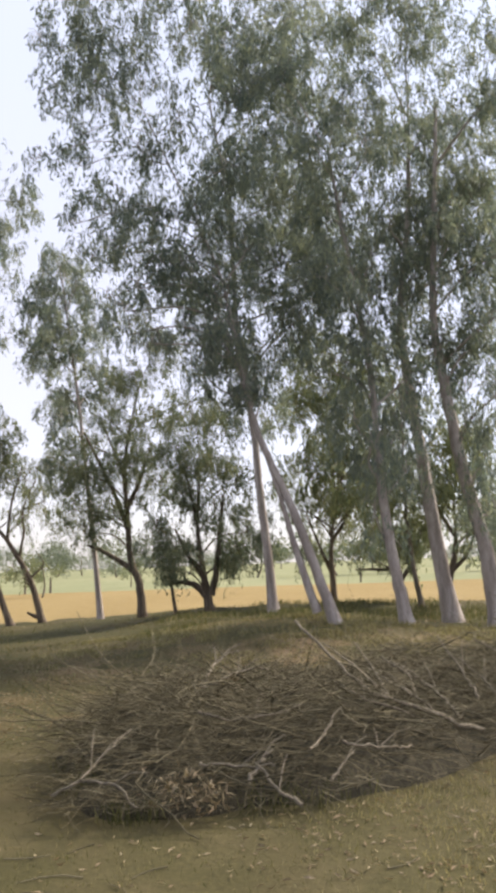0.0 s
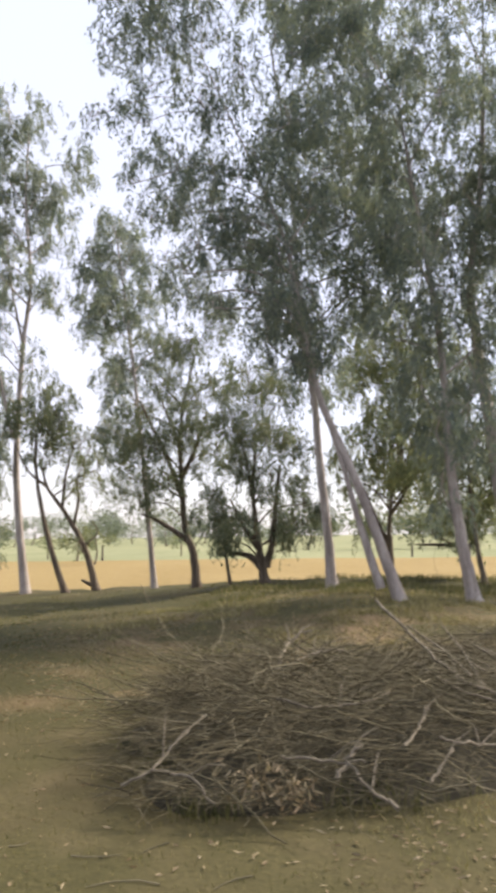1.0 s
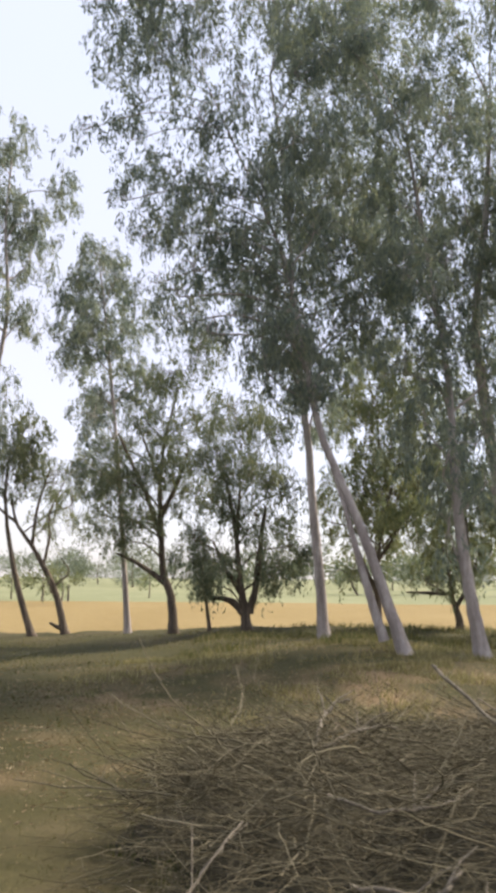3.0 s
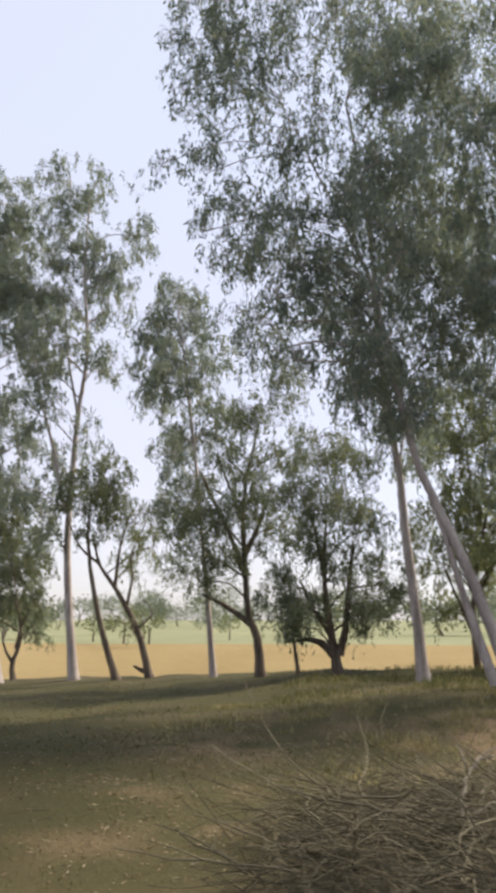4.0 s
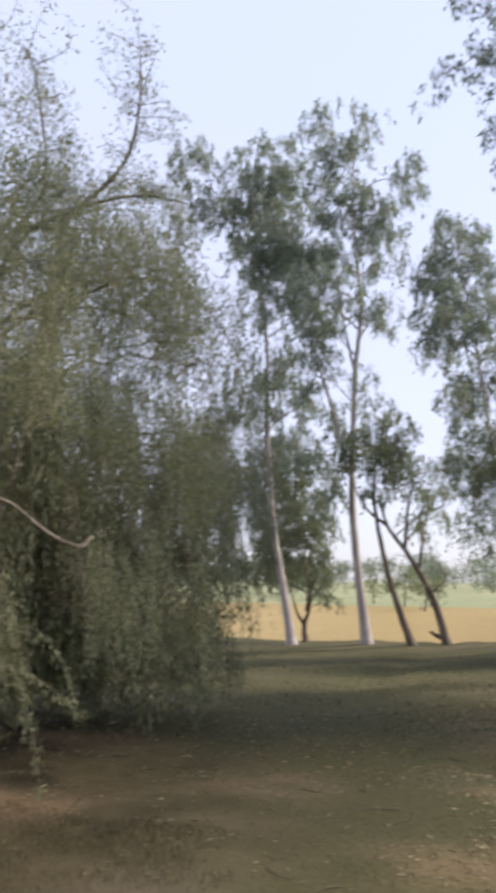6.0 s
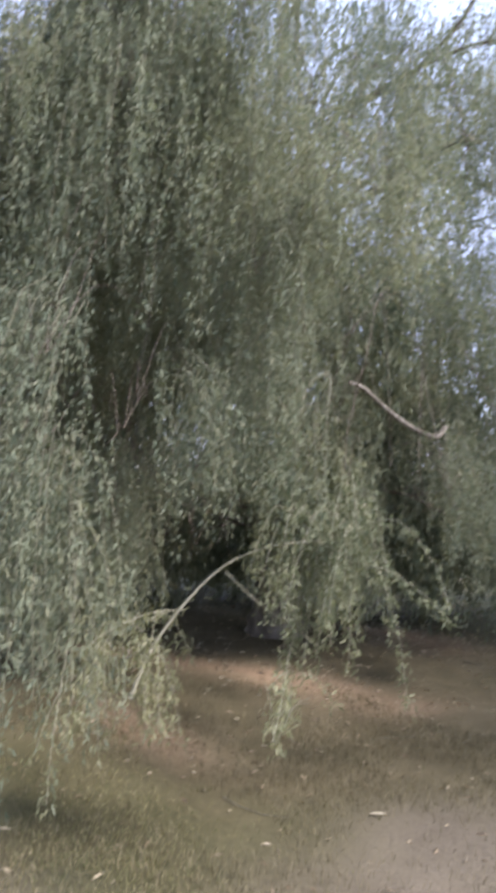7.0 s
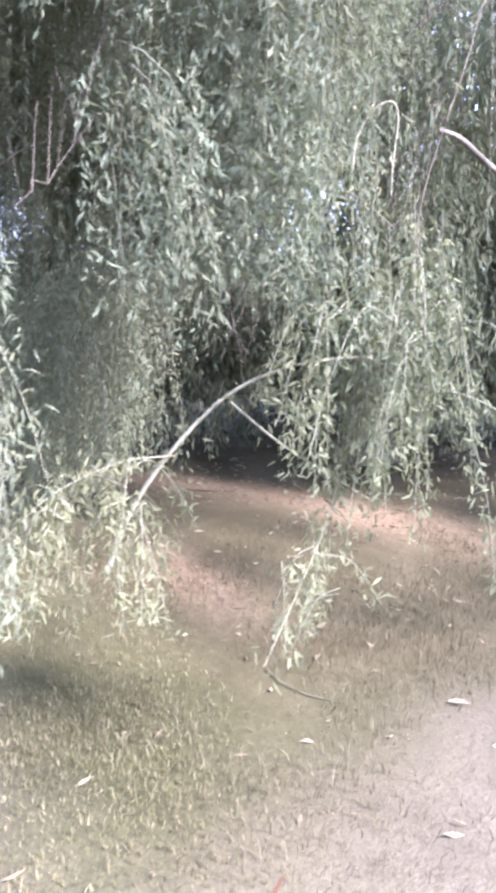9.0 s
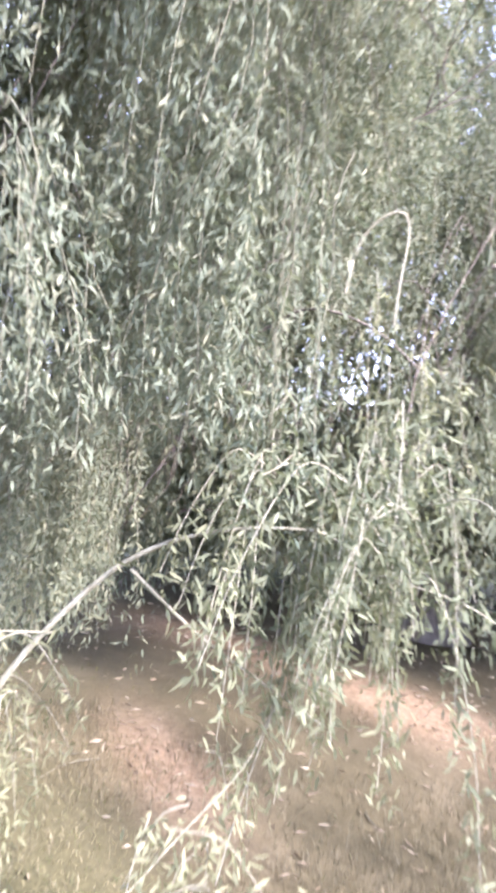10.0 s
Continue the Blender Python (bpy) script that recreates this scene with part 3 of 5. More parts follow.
tree("field_edge_tree", "low dark tree forking just above its foot",
     [(-2.05, 21.14, 0.08), (-2.12, 21.14, 0.68), (-2.22, 21.13, 1.32), (-2.32, 21.13, 2.38), (-2.26, 21.13, 3.73)], 0.14,
     [(-2.3, 21.1, 5.5, 0.82, 0.69), (-1.5, 21.2, 5.2, 0.76, 0.69), (-2.8, 21.1, 4.4, 0.69, 0.69), (-1.8, 21.1, 4, 0.89, 0.69), (-1.1, 21.2, 3.7, 0.55, 0.82), (-2.7, 21.1, 3.3, 0.69, 0.62), (-1.8, 21.1, 2.8, 0.76, 0.62), (-1, 21.2, 2.3, 0.62, 0.69), (-3.3, 21.1, 2.4, 0.62, 0.55), (-3.2, 21.1, 1.3, 0.62, 0.69), (-1.2, 21.2, 1.6, 0.69, 0.41), (-2.8, 21.1, 1.7, 0.69, 0.48)],
     DARK_LEAF, BROWN_BARK, leaf=(0.12, 0.027), per_m3=68, twiggy=1.5, group="trees along the field edge", stems=[(0.11, (-2.09, 21.14, 0.55), (-2.4, 21.13, 0.87), (-2.73, 21.12, 0.97), (-2.99, 21.11, 0.95)), (0.11, (-2.02, 21.14, 0.61), (-1.86, 21.15, 1.19), (-1.74, 21.15, 2.23), (-1.61, 21.15, 3.29)), (0.08, (-2.19, 21.14, 1.06), (-2.62, 21.12, 1.72), (-2.93, 21.11, 2.4)), (0.06, (-2.32, 21.13, 2.38), (-2.48, 21.13, 3.33), (-2.65, 21.12, 4.02))])
tree("eucalyptus", "upright eucalyptus with smooth pale trunk on the grassy bund",
     [(-0.38, 16.9, 0.56), (-0.47, 16.9, 1.66), (-0.6, 16.91, 3.07), (-0.66, 16.91, 4.08), (-0.84, 16.92, 5.7), (-0.99, 16.93, 6.9), (-1.03, 16.93, 8.39), (-1.19, 16.94, 10.33), (-1.48, 16.95, 12.37)], 0.105,
     [(-1.1, 16.9, 5.9, 0.78, 0.67), (-0.6, 16.9, 5, 0.67, 0.67), (-0.1, 16.9, 6.4, 0.78, 0.78), (-1.5, 17, 7.4, 0.89, 0.67), (0.1, 16.9, 8.1, 1, 0.89), (-1, 16.9, 8.9, 1, 0.78), (0.6, 16.8, 10.1, 1, 1), (-0.5, 16.9, 10.7, 1, 0.89), (-0, 16.9, 12.2, 1, 0.89), (0.9, 16.8, 12.2, 0.89, 1), (-1, 16.9, 13.4, 1, 0.78), (0.5, 16.9, 14.1, 1.11, 0.67), (0.5, 16.9, 6.6, 0.78, 0.89), (-0.4, 16.9, 15.7, 1, 0.78), (1.1, 16.8, 15.7, 1, 0.78), (1.5, 16.8, 8.3, 0.78, 0.89), (1.2, 16.8, 7.3, 0.67, 0.67)],
     HAZED_GUM_LEAF, PALE_BARK, per_m3=54, group="trees along the field edge")
tree("eucalyptus", "leaning eucalyptus with a split pale trunk and wide hanging crown",
     [(0.64, 13.2, 0.46), (0.34, 13.25, 1.26), (0.01, 13.3, 2.24), (-0.34, 13.35, 3.09), (-0.6, 13.39, 3.79), (-0.82, 13.42, 4.79), (-0.99, 13.45, 5.83), (-1.25, 13.49, 6.92), (-1.9, 13.59, 8.51), (-2.61, 13.69, 10.21)], 0.092,
     [(-0.8, 12.95, 4.6, 0.4, 0.45), (-0.95, 13.0, 5.5, 0.4, 0.45), (-1.1, 13.0, 6.3, 0.45, 0.45), (-3.85, 13.8, 11.65, 0.65, 0.52), (-4.18, 13.9, 10.45, 0.39, 0.43), (-4.73, 13.9, 9.35, 0.33, 0.24), (-3.96, 13.8, 9.35, 0.52, 0.43), (-3.52, 13.8, 8.35, 0.6, 0.52), (-3.96, 13.8, 7.95, 0.3, 0.34), (-3.3, 13.8, 10.25, 0.6, 0.52), (-2.64, 13.7, 11.15, 0.69, 0.6), (-2.53, 13.6, 9.05, 0.69, 0.52), (-3.08, 13.7, 7.25, 0.56, 0.47), (-2.31, 13.6, 7.75, 0.6, 0.52), (-2.53, 13.6, 6.35, 0.52, 0.39), (-1.76, 13.5, 6.75, 0.52, 0.43), (-1.87, 13.6, 5.75, 0.47, 0.34), (-1.98, 13.6, 10.05, 0.6, 0.6), (-1.65, 13.5, 11.85, 0.77, 0.52), (-1.43, 13.5, 4.75, 0.47, 0.39), (-3.74, 13.8, 12.75, 0.65, 0.52), (-2.64, 13.7, 13.05, 0.69, 0.52), (-1.76, 13.5, 13.15, 0.69, 0.52), (-4.51, 13.9, 11.65, 0.34, 0.39), (-2.86, 13.7, 5.65, 0.39, 0.34), (-1.43, 13.5, 5.95, 0.52, 0.43), (-1.43, 13.5, 7.65, 0.6, 0.52), (-1, 13.5, 8.65, 0.69, 0.6), (-0.7, 13.4, 7.05, 0.6, 0.52), (-2.86, 13.7, 8.15, 0.52, 0.43), (-3.41, 13.8, 11.05, 0.47, 0.43), (-0.8, 13.4, 10.35, 0.69, 0.6), (-2.2, 13.6, 6.95, 0.52, 0.43), (-3.96, 13.8, 9.95, 0.43, 0.43), (-0.7, 13.4, 4.55, 0.43, 0.39), (-0.9, 13.4, 5.15, 0.43, 0.39), (-1.21, 13.5, 5.35, 0.43, 0.43), (-0.7, 13.4, 4.35, 0.34, 0.3), (-3.41, 13.8, 6.55, 0.36, 0.36), (-2.86, 13.7, 6.05, 0.41, 0.36), (-2.31, 13.6, 5.35, 0.41, 0.36), (-3.63, 13.8, 7.35, 0.41, 0.36)],
     HAZED_GUM_LEAF, PALE_BARK, per_m3=58, depth=0.8, taper=0.9, group="trees along the field edge", stems=[(0.08, (0.33, 13.25, 0.55), (0.12, 13.28, 1.25), (-0.04, 13.31, 1.82), (-0.21, 13.33, 2.49), (-0.42, 13.36, 3.18))])
tree("eucalyptus", "eucalyptus with pale trunk and leaves hanging low round it",
     [(1.97, 13.97, 0.25), (1.8, 13.99, 1.23), (1.66, 14.01, 2.48), (1.61, 14.02, 3.56), (1.55, 14.03, 4.96), (1.28, 14.07, 7.05), (1, 14.12, 9.22)], 0.115,
     [(1.5, 13.6, 5.7, 0.45, 0.5), (1.4, 13.6, 6.5, 0.45, 0.5), (1.5, 14, 3.4, 0.68, 0.68), (1.2, 14.1, 4.1, 0.68, 0.59), (2.1, 13.9, 3.9, 0.49, 0.59), (1.5, 14, 5.4, 0.78, 0.68), (0.9, 14.1, 6.5, 0.78, 0.68), (1.7, 14, 7, 0.78, 0.78), (0.9, 14.1, 8.1, 0.78, 0.78), (1.7, 14, 8.9, 0.88, 0.78), (0.5, 14.2, 9.5, 0.78, 0.78), (1.3, 14.1, 10.7, 0.98, 0.78), (0.1, 14.3, 10.9, 0.88, 0.68), (1.5, 14, 2.2, 0.44, 0.59), (1.7, 14, 1.6, 0.35, 0.49), (1.8, 14, 2.8, 0.51, 0.59), (2.1, 13.9, 3, 0.39, 0.49), (0.9, 14.1, 4.8, 0.59, 0.59), (2.2, 13.9, 4.9, 0.49, 0.59)],
     HAZED_GUM_LEAF, PALE_BARK, per_m3=42, depth=0.9, group="trees along the field edge")
tree("eucalyptus", "tall eucalyptus with thick pale leaning trunk behind the heap",
     [(3.13, 15.57, 0.15), (2.93, 15.62, 1.62), (2.75, 15.66, 3.34), (2.55, 15.7, 5.13), (2.49, 15.71, 6.5), (2.75, 15.66, 8.45), (2.91, 15.62, 10.84)], 0.165,
     [(2.5, 15.3, 5.6, 0.6, 0.7), (2.3, 15.3, 4.6, 0.5, 0.6), (2.55, 15.2, 6.4, 0.5, 0.6), (2.75, 15.2, 7.6, 0.6, 0.6), (2.7, 15.7, 6.9, 0.77, 0.77), (3.2, 15.6, 8.1, 0.88, 0.77), (2.4, 15.7, 8.7, 0.88, 0.88), (3.6, 15.5, 9.2, 0.99, 0.88), (2.8, 15.6, 10.5, 0.99, 0.88), (3.9, 15.4, 10.8, 0.99, 0.99), (3, 15.6, 12.2, 1.1, 0.77), (1.9, 15.8, 12.6, 0.88, 0.77), (4.1, 15.4, 7.5, 0.77, 0.77), (4.1, 15.4, 5.9, 0.55, 0.66)],
     HAZED_GUM_LEAF, PALE_BARK, per_m3=44, depth=1.2, group="trees along the field edge", stems=[(0.1, (2.93, 15.62, 1.62), (2.78, 15.65, 2.69), (2.66, 15.68, 4))])
tree("eucalyptus", "tall eucalyptus with hanging sprays low on its trunk",
     [(3.77, 14.67, 0.15), (3.63, 14.71, 1.52), (3.31, 14.81, 3.25), (3.07, 14.89, 5.16), (3, 14.91, 6.24), (3.16, 14.86, 8.44), (3.32, 14.81, 10.69)], 0.16,
     [(3.7, 14.7, 3.2, 0.47, 0.63), (3.6, 14.7, 2.2, 0.42, 0.53), (3.9, 14.6, 4.3, 0.63, 0.74), (4.1, 14.5, 5.9, 0.84, 0.84), (4.5, 14.4, 7.4, 0.95, 0.95), (4.1, 14.6, 9.1, 0.95, 0.95), (4.8, 14.4, 10.1, 1.16, 1.05), (3.3, 14.8, 7.6, 0.7, 0.7), (3.05, 14.4, 5.6, 0.45, 0.5), (3.1, 14.4, 6.6, 0.5, 0.5), (3.15, 14.4, 8.2, 0.5, 0.6), (4, 14.6, 2, 0.63, 0.63), (3.6, 14.7, 4.7, 0.53, 0.63), (3.4, 14.8, 3.9, 0.42, 0.53), (3.2, 14.9, 5.3, 0.47, 0.53), (3.8, 14.7, 5.5, 0.53, 0.63), (3.4, 14.8, 2.7, 0.42, 0.53)],
     HAZED_GUM_LEAF, PALE_BARK, per_m3=44, depth=1.2, group="trees along the field edge")
tree("field_edge_tree", "dark-trunked tree with a sunlit olive crown",
     [(1.52, 23.29, 0.18), (1.43, 23.29, 0.98), (1.44, 23.29, 1.95), (1.65, 23.28, 3.08)], 0.12,
     [(1.5, 23.3, 2.8, 0.99, 0.83), (1.7, 23.3, 3.9, 1.16, 0.83), (1, 23.3, 3.4, 0.83, 0.83), (2.3, 23.2, 3.2, 0.83, 0.83), (0.7, 23.3, 2.8, 0.66, 0.66), (2.1, 23.3, 4.7, 0.99, 0.66), (0.6, 23.3, 1.6, 0.5, 0.41), (0.4, 23.4, 4.1, 0.83, 0.83), (1.1, 23.3, 5.1, 0.83, 0.74), (2.5, 23.2, 4.4, 0.83, 0.83), (0, 23.4, 3.1, 0.58, 0.66), (0.4, 23.3, 6.2, 0.91, 0.99), (1.5, 23.3, 6.3, 0.99, 0.99), (2.4, 23.2, 6.1, 0.99, 0.99), (1.2, 23.3, 7.7, 0.99, 0.99), (2.3, 23.2, 7.6, 0.99, 0.99), (3.1, 23.2, 6.9, 0.83, 0.99), (3.2, 23.2, 5.3, 0.83, 0.83)],
     OLIVE_LEAF, BROWN_BARK, leaf=(0.155, 0.035), per_m3=20, group="trees along the field edge", stems=[(0.06, (1.43, 23.29, 0.98), (1.11, 23.31, 1.79), (0.74, 23.33, 2.78)), (0.06, (1.44, 23.29, 1.95), (1.96, 23.26, 2.74), (2.33, 23.24, 3.72))])
tree("field_edge_tree", "dark forked tree with olive leaves before the wheat",
     [(3.07, 20.74, -0.17), (3.06, 20.74, 0.56), (2.9, 20.76, 1.13), (2.87, 20.77, 1.85)], 0.12,
     [(2.9, 20.8, 1.9, 0.74, 0.59), (2.3, 20.8, 1.4, 0.52, 0.37), (3.4, 20.7, 2, 0.67, 0.74), (3.2, 20.7, 2.9, 0.89, 0.74), (2.6, 20.8, 2.6, 0.74, 0.74), (3.9, 20.6, 2.5, 0.59, 0.74), (2.2, 20.8, 3.6, 0.74, 0.74), (1.6, 20.9, 3.4, 0.59, 0.59)],
     OLIVE_LEAF, BROWN_BARK, leaf=(0.155, 0.035), per_m3=34, group="trees along the field edge", stems=[(0.06, (2.98, 20.75, 0.78), (3.34, 20.71, 1.41), (3.59, 20.68, 2.12)), (0.06, (2.9, 20.76, 1.13), (2.34, 20.83, 1.15), (1.84, 20.9, 1.16)), (0.05, (2.88, 20.76, 1.56), (2.74, 20.78, 2.14), (2.64, 20.8, 2.88))])
tree("field_edge_tree", "crooked dark tree with an olive crown beside pale trunks",
     [(4.11, 19.66, -0.18), (4.01, 19.69, 0.71), (4.23, 19.64, 1.65), (4.24, 19.64, 2.75)], 0.13,
     [(4.2, 19.7, 3.2, 0.85, 0.71), (4.8, 19.5, 3.3, 0.71, 0.85), (3.6, 19.8, 3.1, 0.57, 0.71), (4.6, 19.6, 2, 0.57, 0.5), (3.8, 19.7, 4.2, 0.71, 0.71), (4.6, 19.5, 4.4, 0.85, 0.71), (5.3, 19.4, 2.7, 0.85, 1)],
     OLIVE_LEAF, BROWN_BARK, leaf=(0.155, 0.035), per_m3=34, group="trees along the field edge", stems=[(0.06, (4.1, 19.67, 1.05), (4.51, 19.57, 1.51), (4.75, 19.52, 2.18)), (0.06, (4.22, 19.64, 1.93), (3.87, 19.72, 2.62), (3.64, 19.77, 3.33))])
tree("eucalyptus", "thin brown pole of a young eucalyptus",
     [(3.29, 19.52, -0.08), (3.14, 19.55, 1.14), (3.04, 19.56, 2.5), (3.05, 19.56, 4.17), (3.18, 19.54, 5.57)], 0.07,
     [(3.1, 19.6, 4.4, 0.49, 0.56), (3.3, 19.5, 5.3, 0.56, 0.56), (2.9, 19.6, 5.6, 0.49, 0.56)],
     HAZED_GUM_LEAF, GREY_BARK, leaf=(0.155, 0.035), per_m3=26, group="trees along the field edge")
tree("field_edge_tree", "thin leaning sapling between two dark trees",
     [(-3.03, 21.8, -0.01), (-3.14, 21.79, 0.92), (-3.19, 21.79, 1.74), (-3.21, 21.78, 2.43)], 0.055,
     [(-3.2, 21.8, 1.6, 0.36, 0.43), (-3.3, 21.8, 2.3, 0.43, 0.43)],
     DARK_LEAF, BROWN_BARK, per_m3=30, group="trees along the field edge")


# ---- the drooping tree beside the path ----
def drooping_tree():
    cx, cy = -8.2, 7.7
    t = thing("weeping_tree", (cx, cy, float(ground_z(cx, cy)) - 0.04), "low broad tree with long weeping branches of narrow grey-green leaves", "tree")
    base = np.array(t.location)
    g = Geo()
    line = curve([base, base + (0.1, -0.05, 0.8), base + (0.05, 0.1, 1.8), base + (-0.1, 0.1, 2.9), base + (0.1, 0.05, 4.2)], 8)
    tube(g, line, np.linspace(0.22, 0.09, len(line)) * (1 + 0.4 * np.exp(-np.arange(len(line)) / 2.0)), 12, 0.06)
    part("trunk", g, GREY_BARK, t)
    # dark pockets between the curtains of leaves: x, y, z and their size
    hollows = [(-5.75, 4.75, 2.15, 0.42), (-5.7, 5.1, 1.62, 0.40), (-5.15, 5.55, 1.2, 0.42), (-5.45, 5.0, 1.75, 0.30), (-5.1, 5.45, 1.75, 0.34), (-5.3, 5.75, 1.85, 0.34), (-5.2, 4.35, 2.3, 0.28),
               (-6.7, 6.7, 0.7, 0.5), (-6.2, 7.0, 1.1, 0.6), (-5.7, 7.3, 1.7, 0.6), (-7.3, 6.3, 0.4, 0.6), (-7.6, 6.0, 0.4, 0.5)]

    def hollow(p, more=0.0):
        return any((p[0] - x) ** 2 + (p[1] - y) ** 2 + ((p[2] - z) * 0.8) ** 2 < (r + more) ** 2 for x, y, z, r in hollows)

    masses = []
    for z, rad, count, r in ((5.5, 0.9, 7, 0.72), (4.7, 1.6, 12, 0.8), (3.7, 2.15, 15, 0.8), (2.6, 2.4, 17, 0.76), (1.5, 2.45, 18, 0.6), (0.85, 2.2, 18, 0.5), (0.6, 2.9, 22, 0.5), (3.3, 1.0, 6, 0.9)):
        for k in range(count):
            a = 2 * math.pi * (k + rng.uniform(-0.3, 0.3)) / count
            d = rad * rng.uniform(0.8, 1.15)
            m = (cx + d * math.cos(a), cy + d * math.sin(a), z + rng.uniform(-0.3, 0.3), r * rng.uniform(0.75, 1.15), r * rng.uniform(0.7, 1.0))
            if not hollow(m, 0.1) and (z > 1.0 or math.cos(a - 2.7) > -0.45):
                masses.append(m)
    # the long overhang towards the path
    for k in range(76):
        a, d, z = radians(rng.uniform(35, 84)), rng.uniform(2.6, 4.4), rng.uniform(1.25, 3.8)
        x, y = -2.9 - d * math.sin(a), 3.1 + d * math.cos(a)
        if not hollow((x, y, z), 0.12) and z > 1.0 + 0.35 * (d < 2.9) and z < 2.1 + 1.7 * smooth(a, radians(44), radians(60)):
            masses.append((x, y, z, rng.uniform(0.26, 0.42), rng.uniform(0.26, 0.4)))
    masses += [(-6.6, 4.0, 2.6, 0.4, 0.4), (-7.6, 4.3, 2.2, 0.5, 0.45), (-8.3, 4.5, 1.3, 0.5, 0.45), (-8.4, 4.7, 2.3, 0.5, 0.5), (-8.9, 4.9, 1.6, 0.5, 0.5), (-8.8, 5.0, 2.9, 0.5, 0.5), (-7.4, 4.6, 3.1, 0.4, 0.4), (-6.4, 4.2, 1.3, 0.4, 0.35), (-6.9, 4.3, 1.9, 0.45, 0.4), (-7.5, 4.4, 1.3, 0.5, 0.4), (-7.2, 4.5, 2.5, 0.4, 0.4), (-6.2, 4.0, 2.0, 0.4, 0.4), (-8.0, 4.6, 1.8, 0.5, 0.45), (-7.0, 4.2, 0.95, 0.4, 0.35), (-7.8, 4.5, 0.9, 0.45, 0.35),
               (-5.08, 3.8, 1.5, 0.2, 0.22), (-5.0, 3.85, 1.95, 0.2, 0.2), (-5.1, 4.15, 1.75, 0.22, 0.25), (-5.0, 4.6, 2.35, 0.3, 0.25), (-4.85, 4.85, 2.6, 0.3, 0.25), (-5.0, 5.2, 2.75, 0.3, 0.3), (-5.2, 4.65, 1.42, 0.2, 0.2),
               (-5.75, 3.9, 1.9, 0.34, 0.32), (-5.9, 4.1, 2.5, 0.38, 0.36), (-6.1, 4.05, 3.05, 0.4, 0.36), (-5.6, 3.75, 2.75, 0.34, 0.34), (-6.3, 4.4, 2.1, 0.38, 0.36), (-6.5, 4.5, 3.2, 0.4, 0.36), (-5.65, 4.25, 3.0, 0.34, 0.3), (-5.95, 3.8, 1.55, 0.3, 0.3), (-5.75, 4.5, 1.3, 0.3, 0.3), (-6.2, 4.8, 1.35, 0.34, 0.32), (-6.6, 5.1, 1.2, 0.36, 0.32), (-6.4, 4.7, 1.75, 0.34, 0.32), (-5.5, 4.05, 2.35, 0.3, 0.3), (-6.05, 4.65, 2.75, 0.36, 0.34), (-5.3, 4.2, 2.9, 0.3, 0.3), (-6.2, 4.2, 1.7, 0.34, 0.3),
               (-4.95, 5.05, 1.55, 0.2, 0.25), (-5.0, 5.75, 1.5, 0.25, 0.3), (-4.9, 6.1, 1.7, 0.3, 0.3), (-5.75, 7.75, 1.4, 0.4, 0.4), (-5.7, 7.9, 2.2, 0.4, 0.4), (-5.85, 7.8, 0.95, 0.3, 0.25)]
    twigs = Geo()
    dome = np.array([m[:3] for m in masses if math.hypot(m[0] - cx, m[1] - cy) < 2.9])
    for x, y, z, rx, rz in masses:
        c = np.array([x, y, z])
        near = math.hypot(x - cx, y - cy) > 2.9
        if near:
            start = dome[np.argmin(np.linalg.norm(dome - c - (0, 0, 0.5), axis=1))]
        else:
            start = line[min(len(line) - 1, int(len(line) * clamp((z - 0.4) / 4.4, 0.35, 1)))]
        mid = start + (c - start) * 0.5 + (0, 0, 0.35) + rng.standard_normal(3) * (0.06 if near else 0.18)
        end = c + np.array([(x - cx) * 0.06, (y - cy) * 0.06, -0.25])
        g = Geo()
        p = curve([start, mid, c, end], 6)
        p[1:-1] += rng.standard_normal((len(p) - 2, 3)) * (0.008 if near else 0.025)
        tube(g, p, np.linspace(0.0028 if near else 0.016, 0.001 if near else 0.003, len(p)), 6, 0.04)
        part("limb", g, BROWN_BARK, t)
        for q in range(7):
            a = p[rng.integers(len(p) // 3, len(p))]
            e = c + unit(rng.standard_normal(3)) * np.array([rx, rx, rz])
            tube(twigs, curve([a, (a + e) / 2 + (0, 0, 0.12), e], 3), np.linspace(0.004, 0.0015, 7) * (0.4 if near else 1.0), 4)
    # crooked limbs and thin upright shoots that stand out of the top
    bare = Geo()
    tops = [((-7.2, 6.9, 3.3), (-6.86, 7.1, 4.3), (-6.74, 7.24, 4.85), (-6.83, 7.16, 5.7), (-6.9, 7.1, 6.0)),
            ((-6.86, 7.1, 4.3), (-6.45, 7.45, 4.6), (-6.1, 7.75, 4.75), (-5.75, 8.0, 4.7)),
            ((-6.6, 7.3, 4.4), (-6.2, 7.6, 5.0), (-6.05, 7.6, 5.6), (-6.05, 7.55, 6.1)),
            ((-7.3, 6.7, 3.4), (-7.2, 6.6, 4.6), (-7.05, 6.7, 5.3), (-7.1, 6.6, 5.8)),
            ((-7.4, 6.5, 3.4), (-7.5, 6.2, 4.6), (-7.45, 6.1, 5.5)),
            ((-7.3, 7.0, 3.3), (-6.9, 7.5, 3.9), (-6.2, 8.0, 4.1), (-5.7, 8.2, 3.8), (-5.4, 8.3, 3.3)),
            ((-7.3, 6.8, 3.0), (-6.6, 7.0, 3.5), (-6.0, 7.3, 3.55), (-5.6, 7.5, 3.2))]
    crest = []
